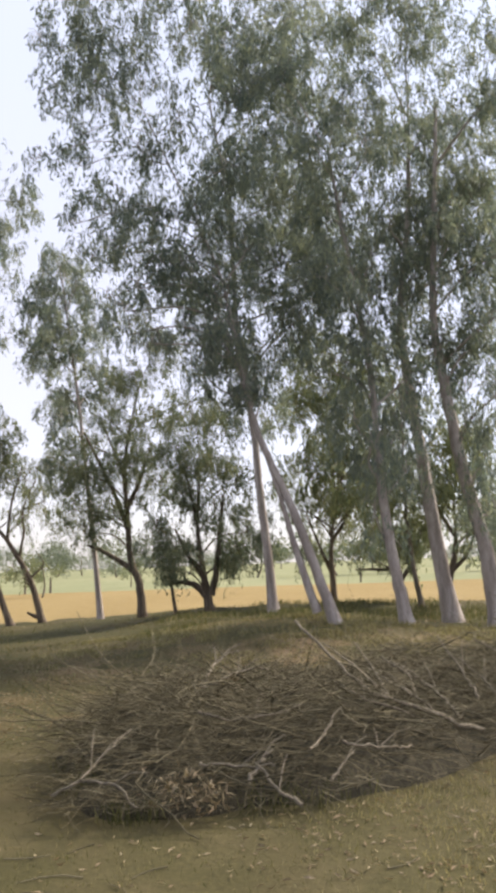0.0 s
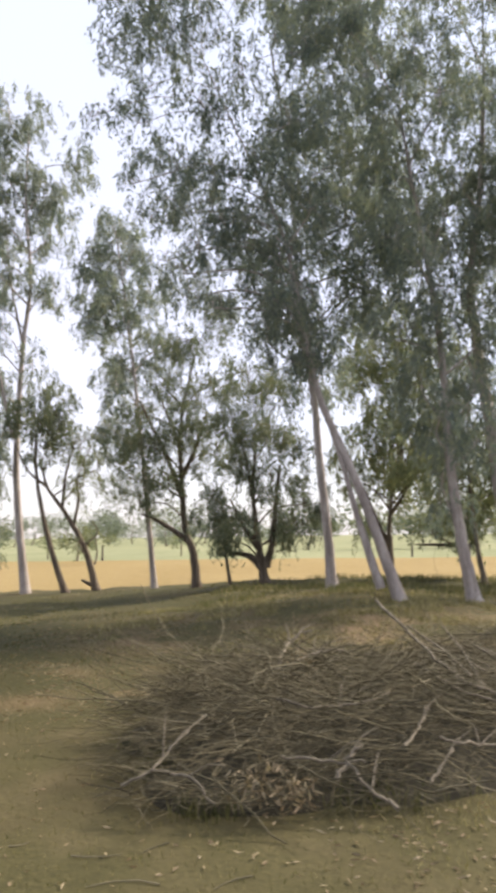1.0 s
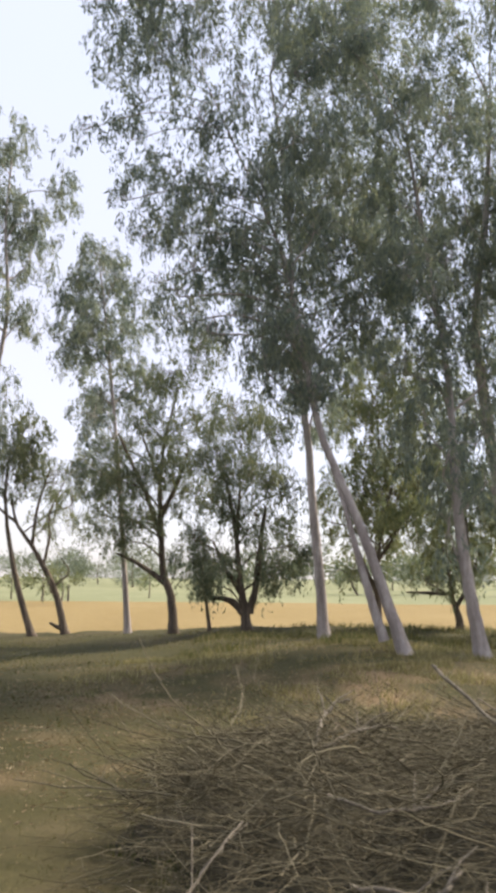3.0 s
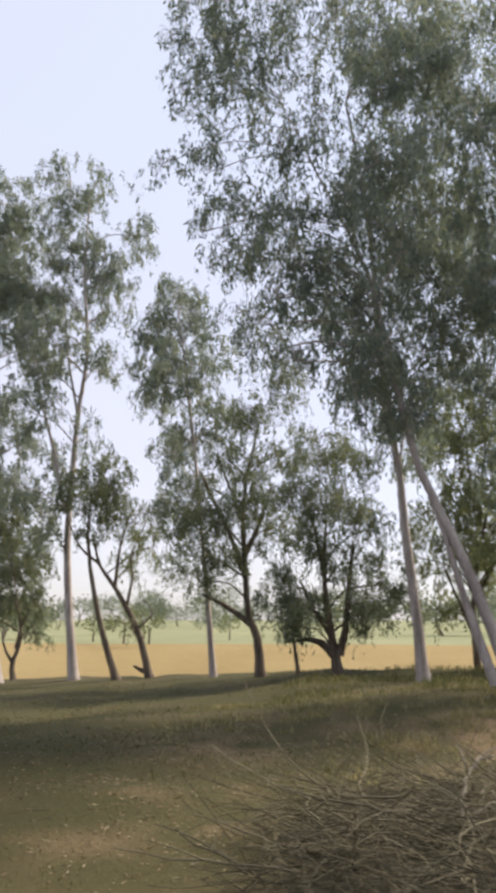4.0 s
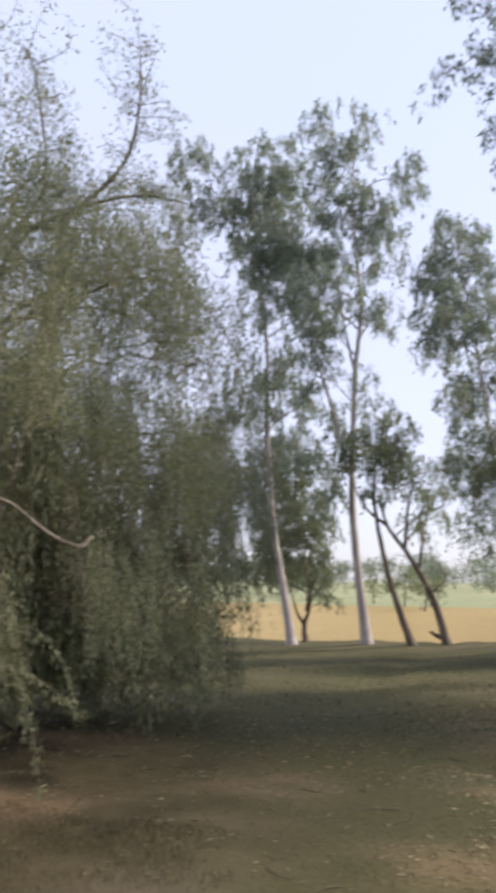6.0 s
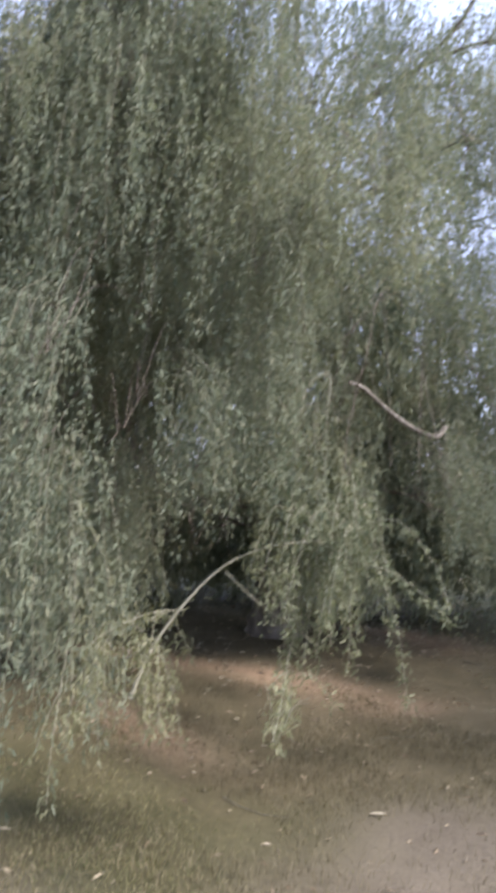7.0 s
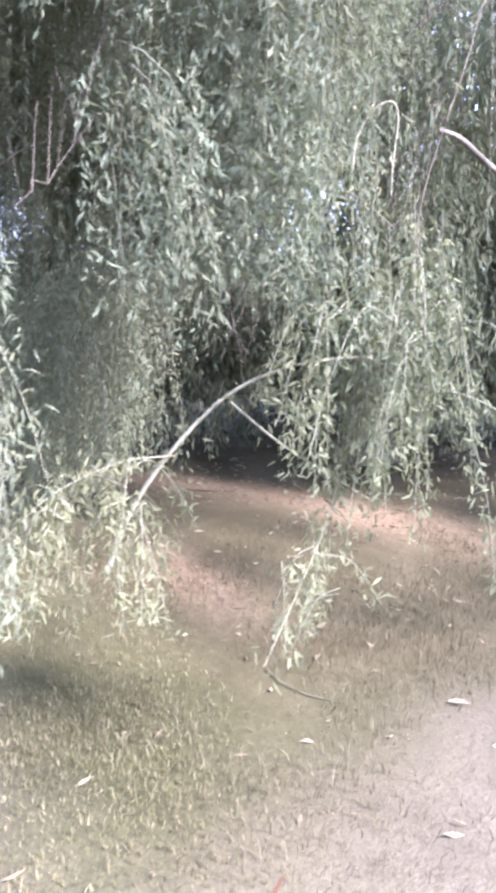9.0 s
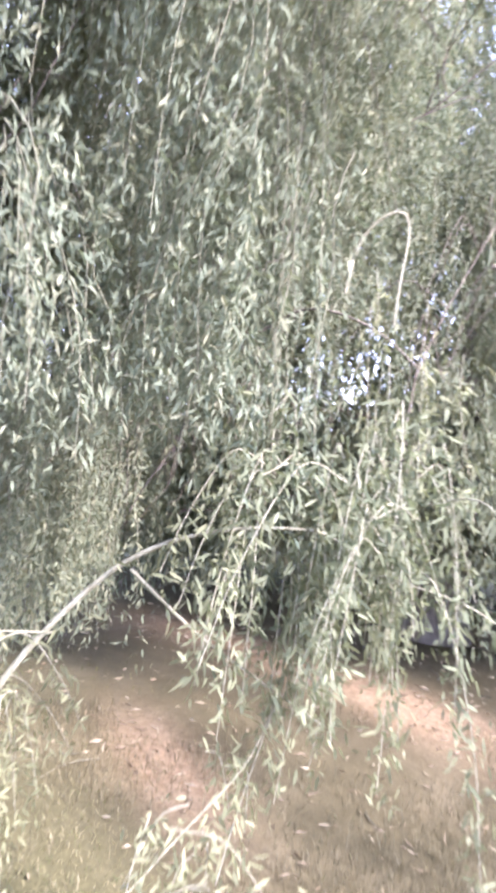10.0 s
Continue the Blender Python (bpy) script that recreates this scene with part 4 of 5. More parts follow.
    for pts in tops:
        p = curve((np.array(pts) - (-2.5, 2.5, 1.45)) * 1.2 + (-2.5, 2.5, 1.45), 6)
        g = Geo()
        tube(g, p, np.linspace(0.026, 0.005, len(p)), 7, 0.05)
        part("limb", g, BROWN_BARK, t, "crooked bare limb above the crown")
        for q in range(26):
            s = p[rng.integers(len(p) // 3, len(p))]
            e = s + np.array([rng.normal(0, 0.3), rng.normal(0, 0.3), rng.uniform(-0.1, 0.55)])
            c = curve([s, (s + e) / 2 + rng.standard_normal(3) * 0.06, e], 4)
            tube(bare, c, np.linspace(0.0045, 0.0015, len(c)), 4)
            crest.append(c)
    part("fine_branching", twigs, BROWN_BARK, t, kind="stuff")
    part("upper_branching", bare, BROWN_BARK, t, "thin crooked twigs against the sky", "stuff")
    inner = Geo()
    for c in crest:
        n = rng.integers(24, 46)
        at = c[rng.integers(2, len(c), n)] + rng.standard_normal((n, 3)) * 0.05
        leaves(inner, at, rng.standard_normal((n, 3)) * 0.6 + (0, 0, -0.6), rng.uniform(0.04, 0.075, n), rng.uniform(0.010, 0.017, n))
    thin = lambda y, z: 0.40 if (y > cy - 0.5 and z > 2.6) else (0.38 if z > 4.3 else 1.0)
    far = lambda m: math.hypot(m[0] - cx, m[1] - cy) < 2.9
    hang(inner, [m for m in masses if thin(m[1], m[2]) > 0.9 and far(m)], 100, (0.052, 0.013), 0.2, 6, 0.08, (0.3, 0.8), 14)
    hang(inner, [m for m in masses if thin(m[1], m[2]) < 0.9], 55, (0.055, 0.014), 0.2, 6, 0.08, (0.2, 0.6), 14)
    # the shaded heart of the crown
    core = []
    for k in range(84):
        a, d, z = rng.uniform(0, 2 * math.pi), 2.2 * math.sqrt(rng.random()), rng.uniform(0.9, 4.2)
        x, y = cx + d * math.cos(a), cy + d * math.sin(a)
        if not (y > cy - 0.6 and z > 2.4) and not hollow((x, y, z), 0.4):
            core.append((x, y, z, 0.6, 0.55))
    core += [(x, y, z, 0.5, 0.5) for x, y, z in ((-6.5, 5.6, 2.2), (-6.8, 5.1, 1.9), (-6.8, 5.1, 2.8), (-6.4, 6.1, 1.9), (-7.2, 4.9, 2.3), (-6.3, 6.6, 2.4), (-7.3, 5.2, 3.2), (-7.6, 5.6, 2.6), (-8.3, 6.1, 2.9), (-7.4, 5.4, 2.2), (-7.0, 7.9, 2.0), (-6.7, 7.2, 2.1), (-7.2, 7.7, 2.4), (-6.9, 7.4, 2.5))]
    hang(inner, core, 105, (0.085, 0.024), 0.2, 6, 0.1, (0.2, 0.7), 14)
    # low leaves at the back, down to the ground
    skirt = []
    for k in range(46):
        a, d = rng.uniform(1.0, 4.4), rng.uniform(1.2, 2.8)
        skirt.append((cx + d * math.cos(a), cy + d * math.sin(a), rng.uniform(0.45, 1.1), 0.5, 0.4))
    skirt += [(x, y, z, 0.45, 0.4) for x, y, z in ((-7.3, 7.5, 0.75), (-7.2, 7.9, 0.8), (-7.5, 7.1, 0.85), (-7.4, 7.3, 1.4), (-7.2, 7.7, 1.45))]
    hang(inner, skirt, 120, (0.085, 0.024), 0.2, 6, 0.1, (0.2, 0.45), 14)
    part("crown", inner, DROOP_LEAF, t, "dense inner leaves in shade", "stuff", False)
    # curtains of long hanging sprays over the outside
    spray, stalk = Geo(), Geo()
    steps = np.linspace(0, 1, 7)
    for x, y, z, rx, rz in masses:
        c = np.array([x, y, z])
        near = math.hypot(x - cx, y - cy) > 2.9
        behind = x < cx - 0.4 and y > cy - 1.2
        count = (19 if near else 16) * (max(rx, 0.3) / 0.5) ** 1.2 * (0.3 if behind else 1.0) * thin(y, z)
        for q in range(int(count) + 1):
            d = unit(rng.standard_normal(3) + np.array([(x - cx) * 0.4, (y - cy) * 0.4, 0.3]))
            s = c + d * np.array([rx, rx, rz]) * rng.uniform(0.5, 1.1)
            gap = 0.6 * float(lattice(s[0] + 0.7 * s[1], s[2] * 0.6, 0.36, 41)) + 0.4 * float(lattice(s[1] - 0.5 * s[0], s[2] * 0.6, 0.40, 42))
            if hollow(s) or gap < (0.40 if near and s[1] < 4.7 else 0.5 if near else 0.46):
                continue
            big = rng.uniform(0.35, 1.0) * (1.4 if rng.random() < 0.2 else 1.0)
            low = (0.08 if s[0] + 8.2 < 0.7 * (s[1] - 7.2) or s[0] < -7.6 else 0.5 if s[0] < -6.9 or s[1] < 4.8 else 0.86) + 0.4 * float(lattice(s[0] * 3, s[1] * 3, 1.0, 6))
            lean = rng.standard_normal(3) * 0.12
            # the arched shoot hangs free before the curtain; the bare branch and the loop stand in a gap of it
            reach, turn = math.hypot(s[0] + 3.1, s[1] - 3.2), math.degrees(math.atan2(-3.1 - s[0], s[1] - 3.2))
            if reach < 2.75 and s[1] > 4.05:
                low = max(low, 1.36)
            if 37 < turn < 51 and reach < 3.55:
                low = max(low, 2.12)
            if s[2] < low + 0.1:
                continue
            for w in range(14):
                ln = min(big * rng.uniform(0.5, 1.15), max(0.12, s[2] - low))
                out = (d * 0.7 + lean + rng.standard_normal(3) * 0.22) * np.array([1, 1, 0.4]) * 0.45 * ln
                k = steps[:, None]
                p = s + rng.standard_normal(3) * 0.055 + out * (1 - np.exp(-2.5 * k)) + np.array([0, 0, -1.0]) * ln * k ** 1.3 + np.cumsum(rng.standard_normal((7, 3)) * 0.009, 0)
                if w < 4:
                    tube(stalk, p, np.linspace(0.0020, 0.0009, 7), 3)
                m = int(70 * ln) + 9
                kk = rng.uniform(0.05, 1, m) ** 0.8 * 6
                i = np.minimum(kk.astype(int), 5)
                f = (kk - i)[:, None]
                at = p[i] * (1 - f) + p[i + 1] * f + rng.standard_normal((m, 3)) * 0.008
                way = rng.standard_normal((m, 3)) * 0.5 + np.array([0, 0, -0.8]) + d * 0.25
                leaves(spray, at, way, rng.uniform(0.019, 0.040, m), rng.uniform(0.0042, 0.0074, m))
    part("stalk_work", stalk, STALK, t, "thin pale hanging stalks", "stuff")
    part("hanging_leaves", spray, DROOP_LEAF, t, "narrow pale green leaves in long hanging sprays", "stuff", False)

    def shoot(points, r0, r1, leafy, droop=0.0, name="shoot", mat=GREEN_TWIG):
        """A single bent shoot with its own leaves."""
        p = curve(points, 6)
        g = Geo()
        tube(g, p, np.linspace(r0, r1, len(p)), 7)
        b = part(name, g, mat, t, "thin bent shoot")
        if leafy:
            lg = Geo()
            k = rng.integers(int(len(p) * 0.3), len(p), 2 * leafy)
            leafy = 2 * leafy
            at = p[k] + rng.standard_normal((leafy, 3)) * 0.016
            at[:, 2] -= rng.uniform(0, droop, leafy) ** 1.5 * 0.6
            way = rng.standard_normal((leafy, 3)) * 0.55 + np.array([0, 0, -0.75])
            leaves(lg, at, way, rng.uniform(0.018, 0.040, leafy), rng.uniform(0.004, 0.0072, leafy), True)
            ob = new("foliage", lg.mesh("foliage", SUNLIT_SHOOT_LEAF, False, t.matrix_world.translation))
            ob.parent = b
            tagged(ob, "narrow leaves, sunlight put into their paler colour", kind="stuff")

    shoot([(-5.14, 4.20, 0.62), (-5.12, 4.26, 0.78), (-5.065, 4.35, 0.94), (-4.985, 4.465, 1.085), (-4.89, 4.59, 1.16), (-4.80, 4.73, 1.185), (-4.77, 4.79, 1.165)], 0.0078, 0.0018, 26, 0.06, "arched_shoot")
    shoot([(-4.98, 4.47, 1.07), (-4.95, 4.60, 0.96), (-4.92, 4.75, 0.86), (-4.91, 4.88, 0.78)], 0.0035, 0.002, 20, 0.05)
    shoot([(-5.06, 4.36, 0.93), (-5.09, 4.22, 0.92), (-5.13, 4.06, 0.85), (-5.16, 3.94, 0.74)], 0.0022, 0.0012, 40, 0.05)
    # leafy sprays that hang from the arch: from its far end, and from where it comes down
    for k in range(88):
        if k < 58:
            u = rng.random()
            s = np.array([-4.86 + 0.10 * u + rng.normal(0, 0.06), 4.62 + 0.34 * u, 1.25 + rng.normal(0, 0.09)])
            fall = rng.uniform(0.15, 0.48)
        else:
            u = rng.random()
            s = np.array([-5.12 + rng.normal(0, 0.04), 4.30 - 0.28 * u, 0.86 - 0.10 * u + rng.normal(0, 0.05)])
            fall = rng.uniform(0.12, 0.34)
        o = rng.normal(0, 0.08, 2)
        shoot([s, s + (o[0] * 0.5, o[1] * 0.5, 0.02), s + (o[0], o[1], -0.45 * fall), s + (o[0] * 1.2, o[1] * 1.3, -fall)], 0.0016, 0.0008, int(95 * fall) + 14, 0.05)
    # long thin tails below them
    shoot([(-4.86, 4.74, 1.1), (-4.92, 4.78, 0.92), (-4.9, 4.72, 0.74), (-4.66, 4.48, 0.72), (-4.40, 4.20, 0.68)], 0.0016, 0.0008, 70, 0.06)
    for k in range(9):
        u = rng.random()
        s = np.array([-4.88 + 0.34 * u, 4.72 - 0.36 * u, 0.78 - 0.06 * u]) + rng.normal(0, 0.04, 3)
        o = rng.normal(0, 0.06, 2)
        shoot([s, s + (o[0] * 0.6, o[1] * 0.6, -0.02), s + (o[0], o[1], -0.07), s + (o[0] * 1.4, o[1] * 1.4, -0.14)], 0.0013, 0.0007, 15, 0.05)
    shoot([(-4.90, 4.80, 1.0), (-4.92, 4.76, 0.8), (-4.90, 4.70, 0.62), (-4.89, 4.67, 0.50)], 0.0022, 0.001, 34, 0.05)
    shoot([(-5.10, 4.28, 0.8), (-5.07, 4.27, 0.66), (-5.02, 4.24, 0.53)], 0.0022, 0.001, 22, 0.05)
    shoot([(-5.10, 3.95, 1.0), (-5.08, 3.90, 0.72), (-5.05, 3.86, 0.52), (-5.04, 3.85, 0.37)], 0.0022, 0.001, 24, 0.05)
    shoot([(-4.74, 4.85, 1.12), (-4.66, 5.0, 1.08), (-4.6, 5.15, 0.98), (-4.56, 5.25, 0.88)], 0.0017, 0.0010, 60, 0.06)
    # the bright clump hanging over the yard beside the arch
    for k in range(17):
        s = np.array([-5.08 + rng.normal(0, 0.06), 3.78 + rng.normal(0, 0.09), 1.34 + rng.normal(0, 0.06)])
        fall = rng.uniform(0.25, 0.62)
        o = rng.normal(0, 0.09, 2)
        shoot([s, s + (o[0] * 0.5, o[1] * 0.5, 0.02), s + (o[0], o[1], -0.45 * fall), s + (o[0] * 1.2, o[1] * 1.3, -fall)], 0.0016, 0.0008, int(48 * fall) + 8, 0.05)
    shoot([(-5.08, 4.91, 1.66), (-5.075, 4.925, 1.76), (-5.05, 4.955, 1.82), (-5.025, 4.995, 1.84), (-5.02, 5.015, 1.80), (-5.025, 5.01, 1.70), (-5.03, 5.01, 1.60)], 0.0045, 0.0022, 0, 0.1, "looped_shoot")
    for k in range(12):
        s = np.array([-5.04 + rng.normal(0, 0.05), 5.02 + rng.normal(0, 0.08), 1.72 - 0.04 * k])
        shoot([s, s + (0, 0.01, -0.12), s + (rng.normal(0, 0.04), rng.normal(0, 0.04), -0.34)], 0.0015, 0.0008, 30, 0.05)
    shoot([(-5.50, 5.64, 1.905), (-5.47, 5.72, 1.88), (-5.455, 5.86, 1.80), (-5.44, 6.06, 1.71), (-5.45, 6.3, 1.67), (-5.6, 6.6, 1.75)], 0.009, 0.017, 0, name="bare_branch", mat=GREY_BARK)
    shoot([(-5.75, 5.0, 1.62), (-5.6, 5.1, 1.70), (-5.5, 5.25, 1.66), (-5.42, 5.38, 1.55)], 0.005, 0.003, 0, name="bare_branch", mat=GREY_BARK)
    return t


rng = np.random.default_rng(23)
drooping_tree()


# ---- the heap of cut branches ----
def heap_z(x, y):
    x, y = np.asarray(x, float), np.asarray(y, float)
    front = 4.1 + 0.85 * clamp(x + 0.25, 0, 2.3) + 0.30 * clamp(-1.3 - x, 0, 2) + 0.33 * (lattice(x, y * 0.2, 0.5, 13) - 0.5)
    back = 7.5 + 0.30 * clamp(x, 0, 4)
    v = clamp((y - front) / (back - front))
    ends = clamp(1 - ((x - 0.95 + 0.52 * (lattice(x * 0.3, y, 0.5, 17) - 0.5)) / 3.0) ** 4)
    return 0.56 * (4 * v * (1 - v)) ** 0.6 * ends ** 0.45 * (0.75 + 0.5 * lattice(x, y, 0.7, 11))


def on_heap(p):
    """Lays a branch that was planned round the origin on the heap."""
    x, y, z = np.asarray(p, float).T
    return np.stack([-0.466 + 0.95 * x + 0.023 * y, -0.742 + 0.95 * y - 0.023 * x, 0.95 * z], -1)


def brush_heap():
    o = (0.75, 5.65, float(ground_z(0.75, 5.65)))
    t = thing("brush_heap", o, "low tangled heap of cut dry branches and twigs on the ground", "brushwood")
    # solid sheet added under the twigs; its dark colour is the heap's inner shade
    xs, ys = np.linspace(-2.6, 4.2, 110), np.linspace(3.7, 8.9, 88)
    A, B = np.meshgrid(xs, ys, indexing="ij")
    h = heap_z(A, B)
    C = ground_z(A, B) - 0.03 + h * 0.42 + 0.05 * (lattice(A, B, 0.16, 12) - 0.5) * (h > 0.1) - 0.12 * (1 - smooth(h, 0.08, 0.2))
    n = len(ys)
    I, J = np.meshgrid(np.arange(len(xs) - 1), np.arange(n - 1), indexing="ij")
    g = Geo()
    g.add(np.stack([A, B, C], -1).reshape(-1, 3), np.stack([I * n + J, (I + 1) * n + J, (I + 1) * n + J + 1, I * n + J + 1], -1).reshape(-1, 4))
    part("shade_core", g, HEAP_SHADE, t, "dark sheet added under the twigs as shade in the gaps", "stuff")
    g = Geo()
    for q in range(6900):
        while True:
            x, y = rng.uniform(-2.5, 4.2), rng.uniform(3.7, 8.8)
            if heap_z(x, y) > 0.03:
                break
        hz = float(heap_z(x, y))
        z = float(ground_z(x, y)) + hz * rng.uniform(0.4, 1.06) + 0.01
        a = rng.normal(0.3, 1.1) + (math.pi if rng.random() < 0.5 else 0)
        ln = rng.uniform(0.25, 1.0) * (0.35 + 0.65 * float(smooth(hz, 0.08, 0.3)))
        m = 6
        turn = np.cumsum(rng.normal(0, 0.36, m))
        tilt = rng.normal(0.06, 0.24) + np.cumsum(rng.normal(0, 0.10, m))
        step = ln / m
        d = np.stack([np.cos(a + turn) * np.cos(tilt), np.sin(a + turn) * np.cos(tilt), np.sin(tilt)], 1) * step
        p = np.vstack([[x, y, z], np.array([x, y, z]) + np.cumsum(d, 0)])
        floor = ground_z(p[:, 0], p[:, 1]) + heap_z(p[:, 0], p[:, 1]) * 0.38 + 0.008
        p[:, 2] = np.maximum(p[:, 2], floor)
        r = rng.choice([0.0018, 0.0028, 0.0042, 0.0070], p=[0.45, 0.35, 0.16, 0.04])
        tube(g, p, np.linspace(r, r * 0.45, len(p)), 3 if r < 0.006 else 5)
        if rng.random() < 0.5:
            k = rng.integers(1, 4)
            e = p[k] + np.array([math.cos(a + rng.choice([-0.8, 0.8])), math.sin(a + rng.choice([-0.8, 0.8])), rng.uniform(0, 0.5)]) * ln * 0.3
            tube(g, np.stack([p[k], (p[k] + e) / 2 + rng.normal(0, 0.012, 3), e]), [r * 0.7, r * 0.5, r * 0.3], 4)
    part("twig_tangle", g, DEAD_TWIG, t, "grey-brown tangled dry twigs", "stuff")
    # long thin stems that arch over it
    g = Geo()
    for q in range(170):
        while True:
            x, y = rng.uniform(-2.4, 4.0), rng.uniform(3.9, 8.4)
            if heap_z(x, y) > 0.26:
                break
        a, ln, lift = rng.normal(2.6, 0.7) + (math.pi if rng.random() < 0.45 else 0), rng.uniform(0.5, 1.3), rng.uniform(0.03, 0.16)
        k = np.linspace(0, 1, 9)
        turn = a + rng.normal(0, 0.5) * k
        px, py = x + np.cos(turn) * ln * (k - 0.5), y + np.sin(turn) * ln * (k - 0.5)
        pz = ground_z(px, py) + np.maximum(heap_z(px, py) * rng.uniform(0.85, 1.0), 0.01) + lift * 4 * k * (1 - k) + 0.01
        r = rng.uniform(0.002, 0.004)
        tube(g, np.stack([px, py, pz], 1) + rng.normal(0, 0.006, (9, 3)), np.linspace(r, r * 0.4, 9), 4)
    part("stem_work", g, DEAD_TWIG, t, "long thin dry stems arching over the heap", "stuff")
    # larger branches that lie on top
    big = [(0.020, (1.35, 6.3, 0.22), (1.05, 6.15, 0.32), (0.78, 6.1, 0.41), (0.57, 6.2, 0.50), (0.36, 6.6, 0.66), (0.01, 7.0, 1.0)),
           (0.014, (1.19, 6.25, 0.31), (1.10, 6.4, 0.43), (1.0, 6.6, 0.52), (0.70, 6.9, 0.69)),
           (0.010, (1.03, 6.12, 0.34), (0.93, 6.2, 0.43), (0.80, 6.3, 0.52), (0.59, 7.0, 0.60)),
           (0.011, (1.40, 6.6, 0.40), (1.35, 6.9, 0.56), (1.2, 7.1, 0.83)),
           (0.010, (1.62, 6.65, 0.34), (1.52, 6.85, 0.48), (1.37, 7.1, 0.65)),
           (0.009, (0.78, 5.94, 0.41), (0.47, 6.0, 0.52), (0.24, 6.5, 0.60)),
           (0.010, (0.26, 5.35, 0.37), (0.39, 5.36, 0.33), (0.61, 5.53, 0.28), (0.74, 5.67, 0.26)),
           (0.009, (-1.48, 5.02, 0.17), (-1.33, 5.07, 0.24), (-1.23, 5.25, 0.34), (-1.1, 5.52, 0.44)),
           (0.010, (-1.33, 5.07, 0.24), (-1.11, 5.01, 0.23), (-0.95, 4.89, 0.13)),
           (0.014, (-0.32, 5.09, 0.2), (-0.25, 5.17, 0.29), (-0.18, 5.24, 0.36)),
           (0.012, (-0.01, 4.9, 0.12), (-0.13, 4.98, 0.18), (-0.28, 5.18, 0.29)),
           (0.009, (0.17, 4.98, 0.23), (0.24, 5.1, 0.29), (0.32, 5.26, 0.33)),
           (0.010, (-0.7, 5.91, 0.47), (-0.46, 5.73, 0.45), (-0.16, 5.78, 0.47), (0.03, 5.97, 0.50)),
           (0.009, (0.05, 5.2, 0.36), (0.17, 5.46, 0.41), (0.24, 5.76, 0.46)),
           (0.010, (-0.63, 5.25, 0.28), (-0.36, 5.2, 0.27), (-0.16, 5.11, 0.29)),
           (0.014, (-0.74, 6.8, 0.50), (-0.72, 6.95, 0.60), (-0.62, 7.3, 0.70), (-0.50, 7.4, 0.72)),
           (0.012, (-0.77, 6.75, 0.46), (-0.6, 6.85, 0.56), (-0.35, 7.0, 0.62), (-0.2, 7.05, 0.6)),
           (0.011, (2.2, 7.0, 0.55), (1.9, 7.2, 0.6), (1.6, 7.5, 0.75)),
           (0.012, (2.7, 7.4, 0.5), (2.3, 7.6, 0.65), (1.9, 8.0, 0.9))]
    for r, *pts in big:
        p = curve(on_heap(pts), 6)
        p[1:-1] += rng.normal(0, 0.006, (len(p) - 2, 3))
        p[:, 2] = np.maximum(p[:, 2], ground_z(p[:, 0], p[:, 1]) + heap_z(p[:, 0], p[:, 1]) * 0.85 + r)
        g = Geo()
        tube(g, p, np.linspace(r, r * 0.55, len(p)), 8, 0.06)
        k = len(p) // 2
        for side in (-1, 1) if len(pts) > 3 else (1,):
            e = p[k] + (p[-1] - p[k]) * 0.5 + np.array([side * 0.12, 0.08, 0.10])
            tube(g, np.stack([p[k], (p[k] + e) / 2 + (0, 0, 0.03), e]), [r * 0.5, r * 0.4, r * 0.2], 5)
        part("branch", g, TWIG_BARK, t, "pale grey-brown cut branch")
    # withered leaves still on the twigs
    g = Geo()
    for x, y, z, n, s in ((-0.72, 5.0, 0.16, 170, 0.10), (-0.52, 4.98, 0.16, 70, 0.06), (-0.55, 7.0, 0.55, 60, 0.06), (0.9, 7.6, 0.5, 60, 0.3)):
        at = on_heap(np.array([x, y, z]) + rng.standard_normal((n, 3)) * np.array([s, s * 0.7, s * 0.7]))
        at[:, 2] = np.maximum(at[:, 2], ground_z(at[:, 0], at[:, 1]) + heap_z(at[:, 0], at[:, 1]) * 0.8 + 0.02)
        leaves(g, at, rng.standard_normal((n, 3)) + (0, 0, 0.4), rng.uniform(0.03, 0.07, n), rng.uniform(0.007, 0.014, n), True)
    part("withered_leaves", g, DRY_LEAF, t, "pale withered leaves on the twigs", "stuff", False)
    return t


rng = np.random.default_rng(31)
brush_heap()


# ---- grass, leaf litter and small things on the ground ----
def grass(name, label, count, region, height, density, width=0.003):
    x0, x1, y0, y1 = region
    x, y = rng.uniform(x0, x1, count * 4), rng.uniform(y0, y1, count * 4)
    keep = rng.random(count * 4) < density(x, y)
    x, y = x[keep][:count], y[keep][:count]
    n = len(x)
    h = rng.uniform(*height, n)
    z = ground_z(x, y) - 0.005
    a = rng.uniform(0, 2 * math.pi, n)
    lean = rng.uniform(0.1, 0.8, n) * h
    b = rng.uniform(0, 2 * math.pi, n)
    w = np.stack([np.cos(a), np.sin(a), 0 * a], 1) * (width * rng.uniform(0.6, 1.4, n))[:, None]
    root = np.stack([x, y, z], 1)
    mid = root + np.stack([np.cos(b) * lean * 0.35, np.sin(b) * lean * 0.35, h * 0.6], 1)
    tip = root + np.stack([np.cos(b) * lean, np.sin(b) * lean, h], 1)
    g = Geo()
    v = np.stack([root - w, root + w, mid + w * 0.7, mid - w * 0.7, tip], 1)
    k = 5 * np.arange(n)[:, None]
    g.add(v.reshape(-1, 3), k + np.array([[0, 1, 2, 3]]))
    g.f.append(k + np.array([[3, 2, 4]]))
    ob = new(name, g.mesh(name, GRASS_LEAF, False))
    return tagged(ob, label, "grass", kind="stuff")


